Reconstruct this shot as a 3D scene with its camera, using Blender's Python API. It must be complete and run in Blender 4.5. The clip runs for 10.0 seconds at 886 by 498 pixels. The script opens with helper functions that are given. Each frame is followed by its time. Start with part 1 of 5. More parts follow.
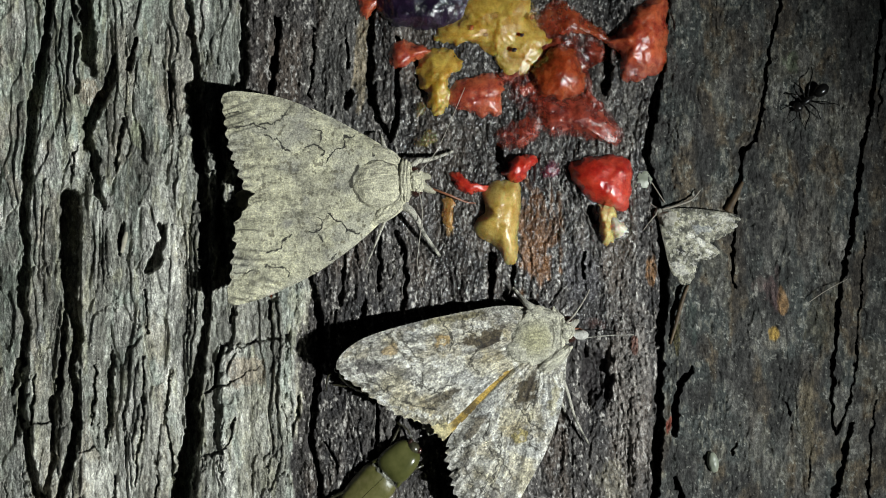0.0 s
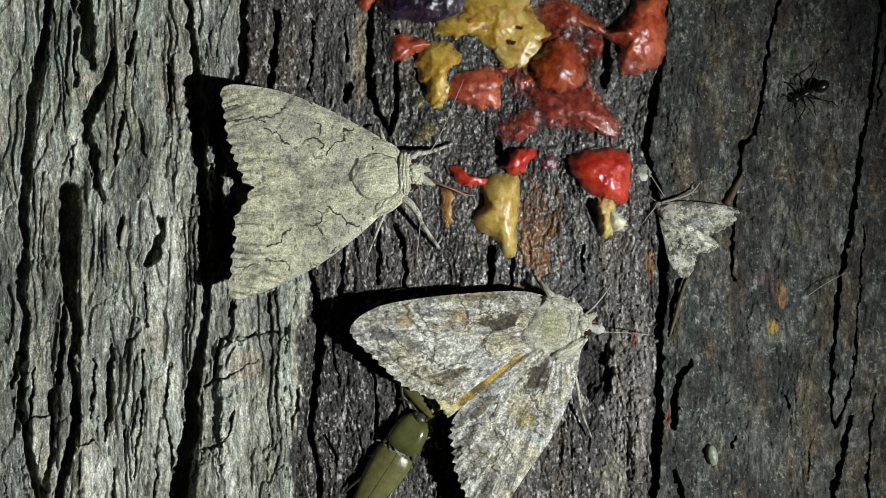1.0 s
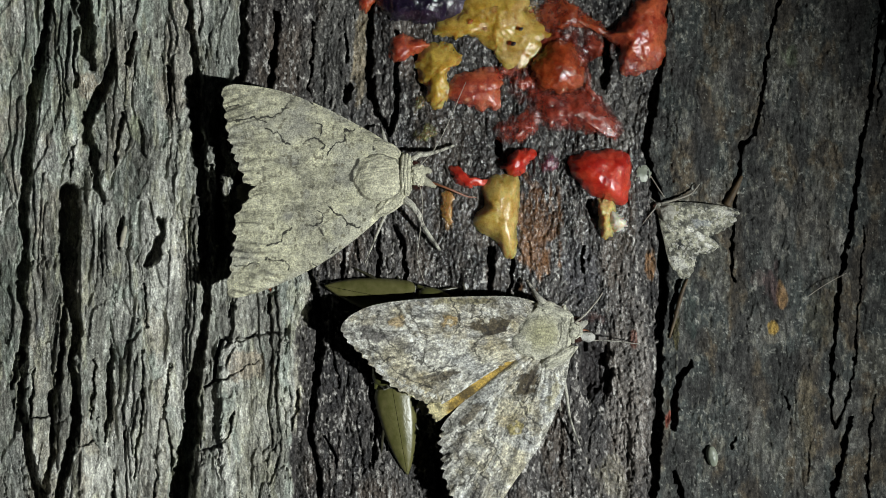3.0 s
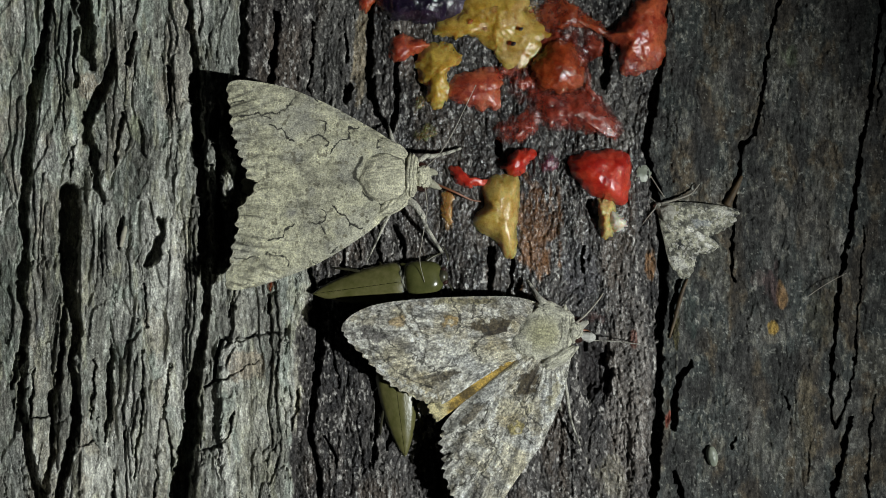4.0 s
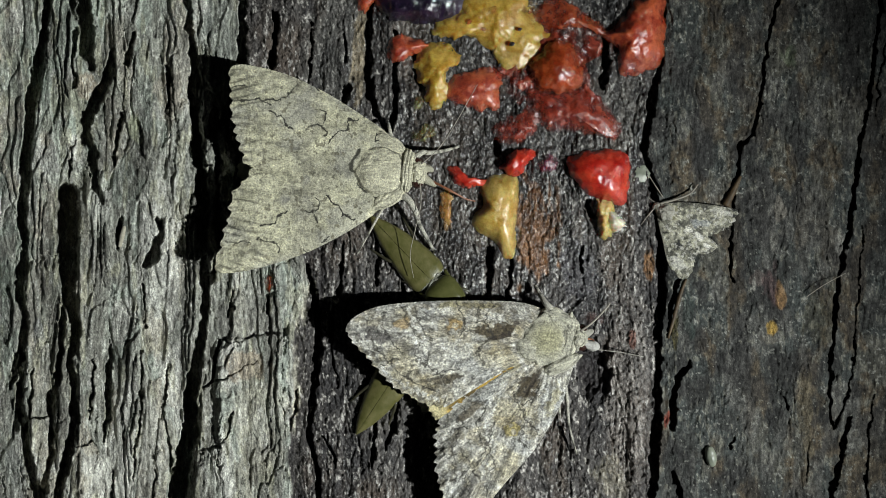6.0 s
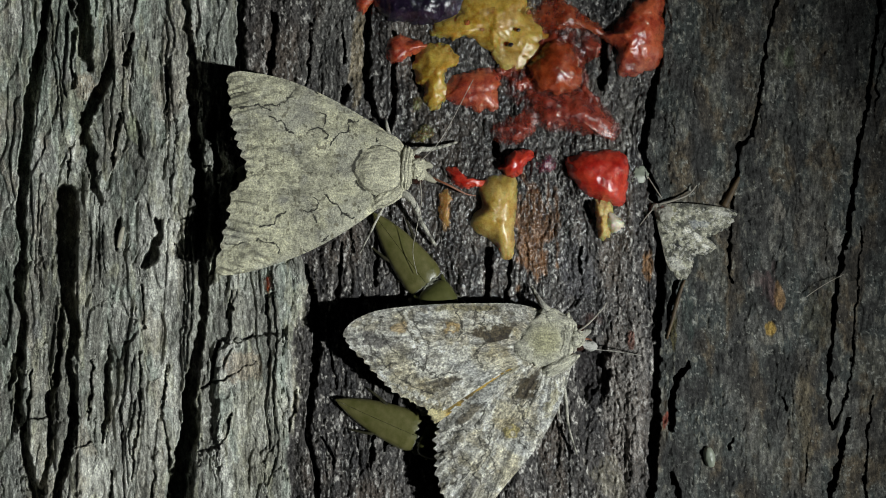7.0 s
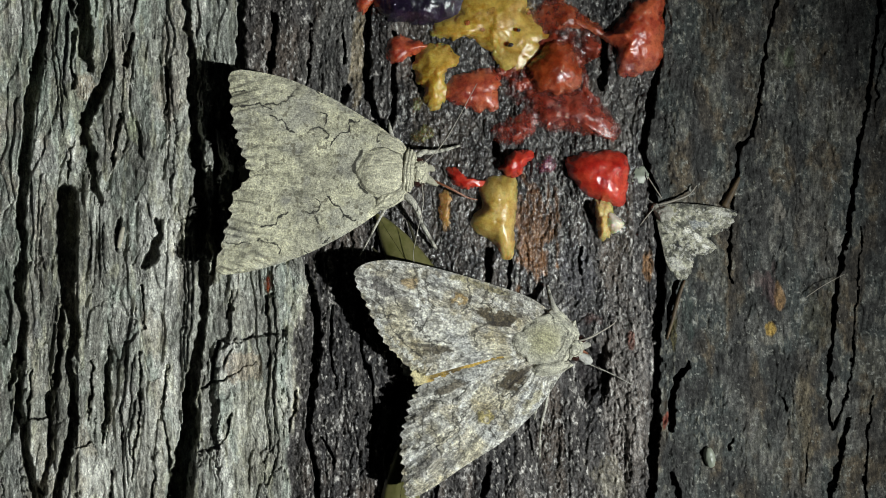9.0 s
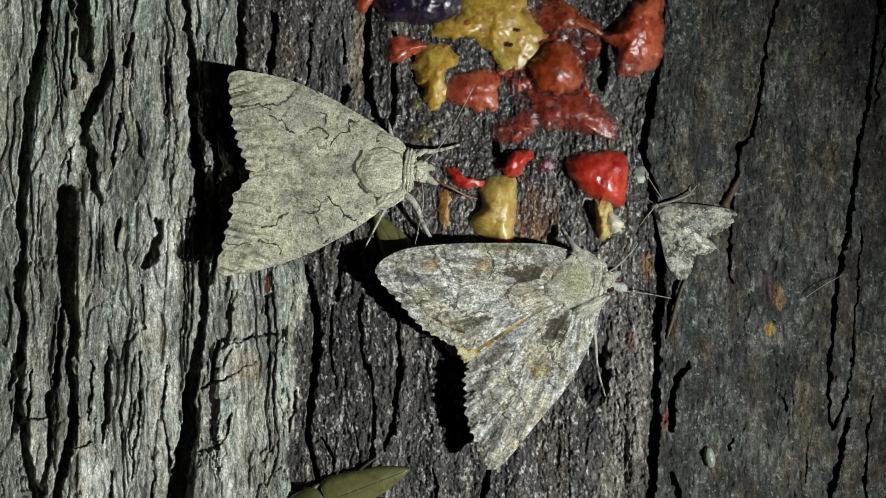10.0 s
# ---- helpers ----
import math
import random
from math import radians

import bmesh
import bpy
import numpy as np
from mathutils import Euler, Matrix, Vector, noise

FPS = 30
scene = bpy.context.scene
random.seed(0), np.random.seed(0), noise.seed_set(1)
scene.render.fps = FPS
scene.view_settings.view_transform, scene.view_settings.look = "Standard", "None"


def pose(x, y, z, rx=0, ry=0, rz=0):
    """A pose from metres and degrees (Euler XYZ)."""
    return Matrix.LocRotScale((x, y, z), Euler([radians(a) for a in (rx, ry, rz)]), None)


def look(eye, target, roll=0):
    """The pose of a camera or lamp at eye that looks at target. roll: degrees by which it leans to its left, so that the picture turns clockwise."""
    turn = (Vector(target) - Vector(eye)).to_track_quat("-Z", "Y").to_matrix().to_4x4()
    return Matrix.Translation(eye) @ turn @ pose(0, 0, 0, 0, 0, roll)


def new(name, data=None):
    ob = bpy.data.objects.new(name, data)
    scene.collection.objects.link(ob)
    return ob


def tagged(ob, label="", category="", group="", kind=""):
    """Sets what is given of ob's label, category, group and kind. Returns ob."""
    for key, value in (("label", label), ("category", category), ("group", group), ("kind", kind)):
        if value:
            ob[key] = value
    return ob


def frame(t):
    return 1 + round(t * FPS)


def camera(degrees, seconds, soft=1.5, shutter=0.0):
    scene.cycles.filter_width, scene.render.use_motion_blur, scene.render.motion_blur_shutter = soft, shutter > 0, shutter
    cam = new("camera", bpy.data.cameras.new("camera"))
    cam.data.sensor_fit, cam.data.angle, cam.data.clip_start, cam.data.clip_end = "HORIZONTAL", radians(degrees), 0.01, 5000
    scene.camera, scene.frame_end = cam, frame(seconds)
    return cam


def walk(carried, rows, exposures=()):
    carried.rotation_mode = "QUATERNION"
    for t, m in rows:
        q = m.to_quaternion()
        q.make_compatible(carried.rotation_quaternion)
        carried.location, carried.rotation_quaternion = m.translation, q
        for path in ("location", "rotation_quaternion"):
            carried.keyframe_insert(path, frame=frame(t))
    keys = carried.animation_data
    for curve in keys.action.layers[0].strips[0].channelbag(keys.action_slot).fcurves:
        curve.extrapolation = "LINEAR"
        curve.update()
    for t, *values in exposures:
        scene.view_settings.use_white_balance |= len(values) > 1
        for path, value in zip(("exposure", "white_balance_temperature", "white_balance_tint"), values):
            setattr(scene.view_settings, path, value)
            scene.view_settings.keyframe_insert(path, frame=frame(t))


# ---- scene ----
# Plan units: tenths of a millimetre, x to the right and y downwards, with the
# camera's axis through (784, 441) of the plan. "proud" is metres towards the camera
# from the plane that touches the trunk there.
U = 1e-4
CX, CY = 784.0, 441.0
DIST = 0.168
Z0 = 1.30
TRUNK_R = 0.42


def sag(px):
    x = (np.asarray(px, float) - CX) * U
    return TRUNK_R - np.sqrt(TRUNK_R ** 2 - x ** 2)


def wp(px, py, h=0.0):
    k = 1 - h / DIST
    return Vector(((px - CX) * U * k, -h, Z0 + (CY - py) * U * k))


def place(px, py, h=0.0, deg=0.0):
    """A pose on the trunk: local x right, y up, z out of the bark."""
    return Matrix.Translation(wp(px, py, h)) @ pose(0, 0, 0, 90) @ pose(0, 0, 0, 0, 0, deg)


# ---- camera ----
cam = camera(50.0, 10.0, soft=0.85, shutter=0.5)
CAM_ROWS = [  # seconds, drift of the view right and down in plan units
    (0.0, 1.5, 10.7), (0.2, 0.8, 2.5), (0.5, 0.0, -1.5), (1.0, 0.0, -1.5), (1.5, 0.0, -0.5), (2.0, 0.0, 0.0), (4.5, 0.0, 0.0),
    (5.0, 1.5, 1.5), (5.5, 0.0, 0.0), (7.0, -4.6, 1.7), (7.5, -3.2, 1.7), (8.0, -3.0, 2.9),
    (8.5, -4.3, 3.1), (9.0, -4.4, 2.2), (9.5, -3.0, 2.2), (10.0, -4.6, 2.2)]
EXPOSURES = [(0.0, 0.0), (2.7, 0.0), (3.8, -0.8), (4.0, -0.44), (4.5, -0.55), (5.0, -0.45), (5.5, -0.22), (5.7, 0.0), (6.8, -0.58), (7.0, -0.4), (7.5, -0.2), (8.0, 0.0), (8.5, 0.28), (8.8, 0.2), (9.0, -0.1), (9.5, -0.2), (10.0, -0.15)]
walk(cam, [(t, pose(-dx * U, -DIST, Z0 + dy * U, 90)) for t, dx, dy in CAM_ROWS], EXPOSURES)

# ---- light: night, one hand torch ----
world = bpy.data.worlds.new("night")
scene.world = world
world.use_nodes = True
world.node_tree.nodes["Background"].inputs[0].default_value = (0.02, 0.025, 0.035, 1)
world.node_tree.nodes["Background"].inputs[1].default_value = 0.05
torch = bpy.data.lights.new("torch_light", "SPOT")
torch.energy = 11.5
torch.spot_size = radians(37)
torch.spot_blend = 1.0
torch.shadow_soft_size = 0.006
torch.color = (0.95, 1.0, 0.985)
new("torch_light", torch).matrix_world = look((0.30, -0.32, Z0 - 0.10), (-0.052, 0, Z0 - 0.016))


# ---- node helpers ----
def shader(name):
    m = bpy.data.materials.new(name)
    m.use_nodes = True
    return m, m.node_tree, m.node_tree.nodes["Principled BSDF"]


def nd(tree, kind, **values):
    n = tree.nodes.new(kind)
    for k, v in values.items():
        n.inputs[k].default_value = v
    return n


def coords(tree, sx, sy, sz):
    tc = tree.nodes.new("ShaderNodeTexCoord")
    mp = nd(tree, "ShaderNodeMapping", Scale=(sx, sy, sz))
    tree.links.new(tc.outputs["Object"], mp.inputs["Vector"])
    return mp.outputs["Vector"]


def noise_tex(tree, vec, scale=1.0, detail=4.0, rough=0.6):
    n = nd(tree, "ShaderNodeTexNoise", Scale=scale, Detail=detail, Roughness=rough)
    tree.links.new(vec, n.inputs["Vector"])
    return n.outputs["Fac"]


def ramp(tree, fac, *stops):
    n = tree.nodes.new("ShaderNodeValToRGB")
    el = n.color_ramp.elements
    while len(el) < len(stops):
        el.new(0.5)
    for e, (p, c) in zip(el, stops):
        e.position = p
        e.color = (*c, 1) if len(c) == 3 else c
    tree.links.new(fac, n.inputs["Fac"])
    return n.outputs["Color"]


def mix(tree, fac, a, b, how="MIX"):
    n = tree.nodes.new("ShaderNodeMix")
    n.data_type, n.blend_type = "RGBA", how
    for slot, v in ((0, fac), (6, a), (7, b)):
        if hasattr(v, "is_linked"):
            tree.links.new(v, n.inputs[slot])
        elif slot == 0:
            n.inputs[0].default_value = v
        else:
            n.inputs[slot].default_value = (*v, 1)
    return n.outputs[2]


def math_node(tree, op, a, b=0.0):
    n = tree.nodes.new("ShaderNodeMath")
    n.operation = op
    for i, v in enumerate((a, b)):
        if hasattr(v, "is_linked"):
            tree.links.new(v, n.inputs[i])
        else:
            n.inputs[i].default_value = v
    return n.outputs[0]


def bumped(tree, bsdf, height, strength, dist):
    n = nd(tree, "ShaderNodeBump", Strength=strength, Distance=dist)
    tree.links.new(height, n.inputs["Height"])
    tree.links.new(n.outputs["Normal"], bsdf.inputs["Normal"])


def attr(tree, name):
    n = tree.nodes.new("ShaderNodeAttribute")
    n.attribute_name = name
    return n


# ---- materials ----
def bark_material():
    m, t, b = shader("bark")
    a = attr(t, "tone")
    wet = a.outputs["Alpha"]
    crust = noise_tex(t, coords(t, 1600, 1600, 520), 1, 4, 0.7)
    grain = noise_tex(t, coords(t, 3600, 3600, 2700), 1, 2, 0.7)
    speck = noise_tex(t, coords(t, 2100, 2100, 1500), 1, 3, 0.7)
    base = mix(t, 0.6, a.outputs["Color"], ramp(t, crust, (0.36, (0.40, 0.40, 0.40)), (0.5, (0.98, 0.98, 0.98)), (0.63, (1.55, 1.55, 1.52))), "MULTIPLY")
    base = mix(t, 0.6, base, ramp(t, grain, (0.38, (0.45, 0.45, 0.45)), (0.5, (0.95, 0.95, 0.95)), (0.62, (1.5, 1.5, 1.47))), "MULTIPLY")
    t.links.new(base, b.inputs["Base Color"])
    b.inputs["Roughness"].default_value = 0.8
    b.inputs["Specular IOR Level"].default_value = 0.25
    film = nd(t, "ShaderNodeBump", Strength=1.0, Distance=0.00045)
    t.links.new(noise_tex(t, coords(t, 2300, 2300, 900), 1, 2, 0.55), film.inputs["Height"])
    t.links.new(film.outputs["Normal"], b.inputs["Coat Normal"])
    t.links.new(math_node(t, "MULTIPLY", wet, ramp(t, speck, (0.40, (0, 0, 0)), (0.48, (1, 1, 1)))), b.inputs["Coat Weight"])
    b.inputs["Coat Roughness"].default_value = 0.26
    b.inputs["Coat IOR"].default_value = 1.7
    hgt = math_node(t, "ADD", crust, math_node(t, "ADD", math_node(t, "MULTIPLY", speck, 0.8), math_node(t, "MULTIPLY", grain, 0.45)))
    bumped(t, b, hgt, 1.0, 0.00024)
    return m


def wing_material(name, gloss=0.85):
    m, t, b = shader(name)
    a = attr(t, "pattern")
    n1 = noise_tex(t, coords(t, 3600, 3600, 3600), 1, 3, 0.7)
    n2 = noise_tex(t, coords(t, 1300, 1300, 1300), 1, 3, 0.6)
    c = mix(t, 0.7, a.outputs["Color"], ramp(t, n1, (0.34, (0.40, 0.40, 0.40)), (0.5, (0.95, 0.95, 0.95)), (0.64, (1.5, 1.5, 1.46))), "MULTIPLY")
    c = mix(t, 0.5, c, ramp(t, n2, (0.32, (0.62, 0.62, 0.66)), (0.66, (1.15, 1.15, 1.08))), "MULTIPLY")
    t.links.new(c, b.inputs["Base Color"])
    b.inputs["Roughness"].default_value = gloss
    b.inputs["Sheen Weight"].default_value = 0.1
    bumped(t, b, math_node(t, "ADD", math_node(t, "MULTIPLY", n1, 0.6), n2), 1.0, 0.00026)
    return m


def plain(name, c1, c2, rough, scale=900.0, bump=0.0002, strength=0.4, **extra):
    m, t, b = shader(name)
    v = coords(t, scale, scale, scale)
    n1 = noise_tex(t, v, 1, 4, 0.6)
    t.links.new(ramp(t, n1, (0.3, c1), (0.7, c2)), b.inputs["Base Color"])
    b.inputs["Roughness"].default_value = rough
    for k, v2 in extra.items():
        b.inputs[k.replace("_", " ")].default_value = v2
    if bump:
        bumped(t, b, noise_tex(t, v, 2.5, 3, 0.6), strength, bump)
    return m


def fruit_material(name, c1, c2, sss=0.5, clear=0.3):
    """Wet flesh; clear: how far one sees through it where it is thin."""
    m, t, b = shader(name)
    n0 = noise_tex(t, coords(t, 380, 380, 380), 1, 5, 0.7)
    n2 = noise_tex(t, coords(t, 1500, 1500, 1500), 1, 4, 0.65)
    deep = tuple(0.7 * v for v in c1)
    light = tuple(min(0.85, 1.15 * v + 0.01) for v in c2)
    flesh = ramp(t, n0, (0.30, deep), (0.42, c1), (0.58, c2), (0.74, light))
    flesh = mix(t, 0.5, flesh, ramp(t, n2, (0.32, (0.84, 0.81, 0.76)), (0.55, (1.05, 1.05, 1.05))), "MULTIPLY")
    t.links.new(flesh, b.inputs["Base Color"])
    b.inputs["Roughness"].default_value = 0.3
    b.inputs["Subsurface Weight"].default_value = sss
    b.inputs["Subsurface Radius"].default_value = (1.0, 0.35, 0.18)
    b.inputs["Subsurface Scale"].default_value = 0.0032
    b.inputs["Coat Weight"].default_value = 1.0
    b.inputs["Coat IOR"].default_value = 1.6
    b.inputs["Coat Roughness"].default_value = 0.13
    body = math_node(t, "ADD", attr(t, "body").outputs["Fac"], math_node(t, "MULTIPLY", math_node(t, "SUBTRACT", n0, 0.5), 0.9))
    solid = 1 - clear
    t.links.new(ramp(t, body, (0.10, (solid, solid, solid)), (0.75, (1, 1, 1))), b.inputs["Alpha"])
    bumped(t, b, n2, 0.3, 0.0002)
    gel = nd(t, "ShaderNodeBump", Strength=1.0, Distance=0.0010)
    t.links.new(noise_tex(t, coords(t, 620, 620, 620), 1, 3, 0.55), gel.inputs["Height"])
    t.links.new(gel.outputs["Normal"], b.inputs["Coat Normal"])
    return m


BARK = bark_material()
WING = wing_material("wing_scales")
FUR_PALE = plain("pale_scale_fur", (0.34, 0.325, 0.235), (0.50, 0.48, 0.37), 0.9, 2200, 0.0004, 0.9)
FUR_GREY = plain("grey_scale_fur", (0.28, 0.27, 0.22), (0.50, 0.48, 0.42), 0.9, 1500, 0.0004, 0.9)
FUR_WHITE = plain("white_scale_fur", (0.46, 0.45, 0.41), (0.68, 0.67, 0.62), 0.9, 1900, 0.0004, 0.9)
LEG = plain("banded_leg_scales", (0.08, 0.075, 0.06), (0.50, 0.48, 0.42), 0.8, 900, 0.0001)
HAIR = plain("antenna", (0.20, 0.18, 0.15), (0.40, 0.37, 0.31), 0.7, 600, 0)
TONGUE = plain("proboscis", (0.16, 0.06, 0.03), (0.26, 0.10, 0.05), 0.4, 600, 0)
EYE = plain("dark_eye", (0.02, 0.012, 0.01), (0.05, 0.02, 0.015), 0.15, 600, 0)
ELYTRA = plain("olive_elytra", (0.085, 0.085, 0.024), (0.150, 0.138, 0.056), 0.32, 700, 0.00012, 0.5)
PRONOTUM = plain("olive_pronotum", (0.055, 0.06, 0.018), (0.10, 0.10, 0.035), 0.16, 500, 0.00005, 0.2)
BEETLE_DARK = plain("beetle_dark_cuticle", (0.02, 0.02, 0.012), (0.07, 0.065, 0.04), 0.25, 900, 0.0001)
SCUTELLUM = plain("shiny_scutellum", (0.03, 0.03, 0.02), (0.34, 0.34, 0.28), 0.14, 900, 0.00025, 0.9)
ANT_SHELL = plain("black_ant_cuticle", (0.006, 0.006, 0.006), (0.014, 0.013, 0.012), 0.22, 900, 0.00004)
YELLOW = fruit_material("yellow_fruit_flesh", (0.47, 0.27, 0.028), (0.62, 0.42, 0.085), 0.5, 0.35)
ORANGE = fruit_material("orange_fruit_flesh", (0.37, 0.046, 0.021), (0.54, 0.118, 0.045), 0.5, 0.45)
RED = fruit_material("red_fruit_flesh", (0.45, 0.018, 0.010), (0.58, 0.055, 0.024), 0.5, 0.2)
CRIMSON = fruit_material("crimson_fruit_flesh", (0.18, 0.021, 0.012), (0.34, 0.058, 0.030), 0.4, 0.75)
RUSSET = fruit_material("russet_fruit_flesh", (0.25, 0.034, 0.008), (0.39, 0.074, 0.018), 0.5, 0.55)
PLUM = fruit_material("plum_skin", (0.006, 0.005, 0.013), (0.020, 0.010, 0.030), 0.05, 0.0)
MAGENTA = fruit_material("magenta_fruit_flesh", (0.13, 0.015, 0.045), (0.25, 0.04, 0.08), 0.4, 0.7)
OLIVE = fruit_material("olive_fruit_pulp", (0.15, 0.12, 0.02), (0.28, 0.24, 0.07), 0.4, 0.7)
WHITE = fruit_material("white_rind", (0.74, 0.68, 0.50), (0.82, 0.80, 0.68), 0.5, 0.0)
OCHRE = fruit_material("ochre_fruit_flesh", (0.49, 0.32, 0.065), (0.60, 0.44, 0.135), 0.6, 0.35)
PEEL = fruit_material("orange_peel", (0.40, 0.17, 0.03), (0.58, 0.30, 0.08), 0.3, 0.5)
BUFF = fruit_material("buff_fruit_flesh", (0.52, 0.36, 0.10), (0.68, 0.54, 0.22), 0.5, 0.3)
RED_JUICE = fruit_material("red_juice", (0.13, 0.018, 0.010), (0.27, 0.045, 0.022), 0.2, 0.85)
YELLOW_JUICE = fruit_material("yellow_juice", (0.30, 0.16, 0.02), (0.46, 0.29, 0.06), 0.2, 0.8)
TWIG = plain("brown_twig", (0.04, 0.026, 0.013), (0.13, 0.085, 0.04), 0.6, 700, 0.0002)
SLIVER = plain("pale_bark_sliver", (0.28, 0.26, 0.20), (0.50, 0.48, 0.38), 0.85, 700, 0.0002, 0.8)
SEED = plain("pale_green_seed", (0.16, 0.18, 0.14), (0.30, 0.32, 0.25), 0.4, 500, 0.0001)
GROUND = plain("leaf_litter", (0.03, 0.022, 0.014), (0.10, 0.075, 0.045), 0.95, 9, 0.02, 1.0)


# ---- mesh helpers ----
def link_mesh(name, verts, faces, material, parent=None, label="", smooth=True, colours=None, attribute="pattern"):
    me = bpy.data.meshes.new(name)
    verts = np.asarray(verts, np.float32)
    faces = np.asarray(faces, np.int32) if not isinstance(faces, list) else faces
    if isinstance(faces, list):
        me.from_pydata([tuple(v) for v in verts], [], faces)
    else:
        k = faces.shape[1]
        me.vertices.add(len(verts))
        me.vertices.foreach_set("co", verts.ravel())
        me.loops.add(faces.size)
        me.loops.foreach_set("vertex_index", faces.ravel())
        me.polygons.add(len(faces))
        me.polygons.foreach_set("loop_start", np.arange(0, faces.size, k, dtype=np.int32))
        me.update(calc_edges=True)
    me.polygons.foreach_set("use_smooth", np.full(len(me.polygons), smooth))
    if colours is not None:
        at = me.color_attributes.new(attribute, "FLOAT_COLOR", "POINT")
        c = np.ones((len(verts), 4), np.float32)
        c[:, :np.shape(colours)[1]] = colours
        at.data.foreach_set("color", c.ravel())
    me.materials.append(material)
    ob = new(name, me)
    ob.parent = parent
    if label:
        tagged(ob, label)
    return ob


def thing(name, m, label, category, group="", kind=""):
    ob = tagged(new(name), label, category, group, kind)
    ob.empty_display_size = 0.005
    ob.matrix_world = m
    return ob


RNG = np.random.default_rng(7)
LATTICE = RNG.random((256, 256))
FLAT = LATTICE.astype(np.float32).ravel()


def vnoise(x, y, seed=0):
    x = np.asarray(x, np.float32) + np.float32(seed * 37.3 % 256)
    y = np.asarray(y, np.float32) + np.float32(seed * 91.7 % 256)
    xf, yf = np.floor(x), np.floor(y)
    fx, fy = x - xf, y - yf
    fx, fy = fx * fx * (3 - 2 * fx), fy * fy * (3 - 2 * fy)
    xi, yi = xf.astype(np.int32), yf.astype(np.int32)
    x0, x1, y0, y1 = (xi & 255) << 8, ((xi + 1) & 255) << 8, yi & 255, (yi + 1) & 255
    top = np.take(FLAT, x0 | y0) * (1 - fx) + np.take(FLAT, x1 | y0) * fx
    low = np.take(FLAT, x0 | y1) * (1 - fx) + np.take(FLAT, x1 | y1) * fx
    return top * (1 - fy) + low * fy - 0.5


def fbm(x, y, seed=0, octaves=4):
    return sum(vnoise(x * 2 ** i, y * 2 ** i, seed + i) / 2 ** i for i in range(octaves))


def cells(x, y, sx, sy, seed):
    """Cracked flakes: for each point a random value of its flake, and the gap to the flake's edge."""
    u, v = np.asarray(x) / sx, np.asarray(y) / sy
    iu, iv = np.floor(u).astype(int), np.floor(v).astype(int)
    f1, f2, who = np.full(u.shape, 9.0), np.full(u.shape, 9.0), np.zeros(u.shape)
    for i in (-1, 0, 1):
        for j in (-1, 0, 1):
            a, b = (iu + i + 13 * seed) % 256, (iv + j + 29 * seed) % 256
            d = np.hypot(iu + i + 0.1 + 0.8 * LATTICE[a, b] - u, iv + j + 0.1 + 0.8 * LATTICE[b, (a + 77) % 256] - v)
            near = d < f1
            f2 = np.where(near, f1, np.minimum(f2, d))
            who = np.where(near, LATTICE[(a * 7 + 3) % 256, (b * 5 + 11) % 256], who)
            f1 = np.where(near, d, f1)
    return who, f2 - f1


def smooth(a, b, x):
    t = np.clip((x - a) / (b - a), 0, 1)
    return t * t * (3 - 2 * t)


def seg_dist(px, py, pts):
    """Distance from plan points to a polyline, and the polyline's third value there."""
    best = np.full(np.shape(px), 1e9)
    val = np.zeros(np.shape(px))
    for a, b in zip(pts[:-1], pts[1:]):
        ax, ay, bx, by = a[0], a[1], b[0], b[1]
        t = np.clip(((px - ax) * (bx - ax) + (py - ay) * (by - ay)) / max(1e-9, (bx - ax) ** 2 + (by - ay) ** 2), 0, 1)
        d = np.hypot(px - ax - t * (bx - ax), py - ay - t * (by - ay))
        near = d < best
        best = np.where(near, d, best)
        if len(a) > 2:
            val = np.where(near, a[2] + t * (b[2] - a[2]), val)
    return best, val


def rounded(pts, n):
    """n points evenly spaced along a smooth closed curve through the given corners."""
    p = np.array(pts, float)
    out = []
    for i in range(len(p)):
        p0, p1, p2, p3 = p[i - 1], p[i], p[(i + 1) % len(p)], p[(i + 2) % len(p)]
        for t in np.linspace(0, 1, 24, endpoint=False):
            out.append(0.5 * (2 * p1 + (p2 - p0) * t + (2 * p0 - 5 * p1 + 4 * p2 - p3) * t * t + (3 * p1 - p0 - 3 * p2 + p3) * t ** 3))
    out = np.array(out + out[:1])
    s = np.concatenate([[0], np.cumsum(np.hypot(*np.diff(out, axis=0).T))])
    u = np.linspace(0, s[-1], n, endpoint=False)
    return np.stack([np.interp(u, s, out[:, 0]), np.interp(u, s, out[:, 1])], 1)


def disc_faces(n, rings, offset=0, flip=False):
    """Quads of concentric rings (ring 0 is a tiny ring round the centre)."""
    i = np.arange(n)
    f = [np.stack([r * n + i, (r + 1) * n + i, (r + 1) * n + (i + 1) % n, r * n + (i + 1) % n], 1) for r in range(rings - 1)]
    f = np.concatenate(f) + offset
    return f[:, ::-1] if flip else f


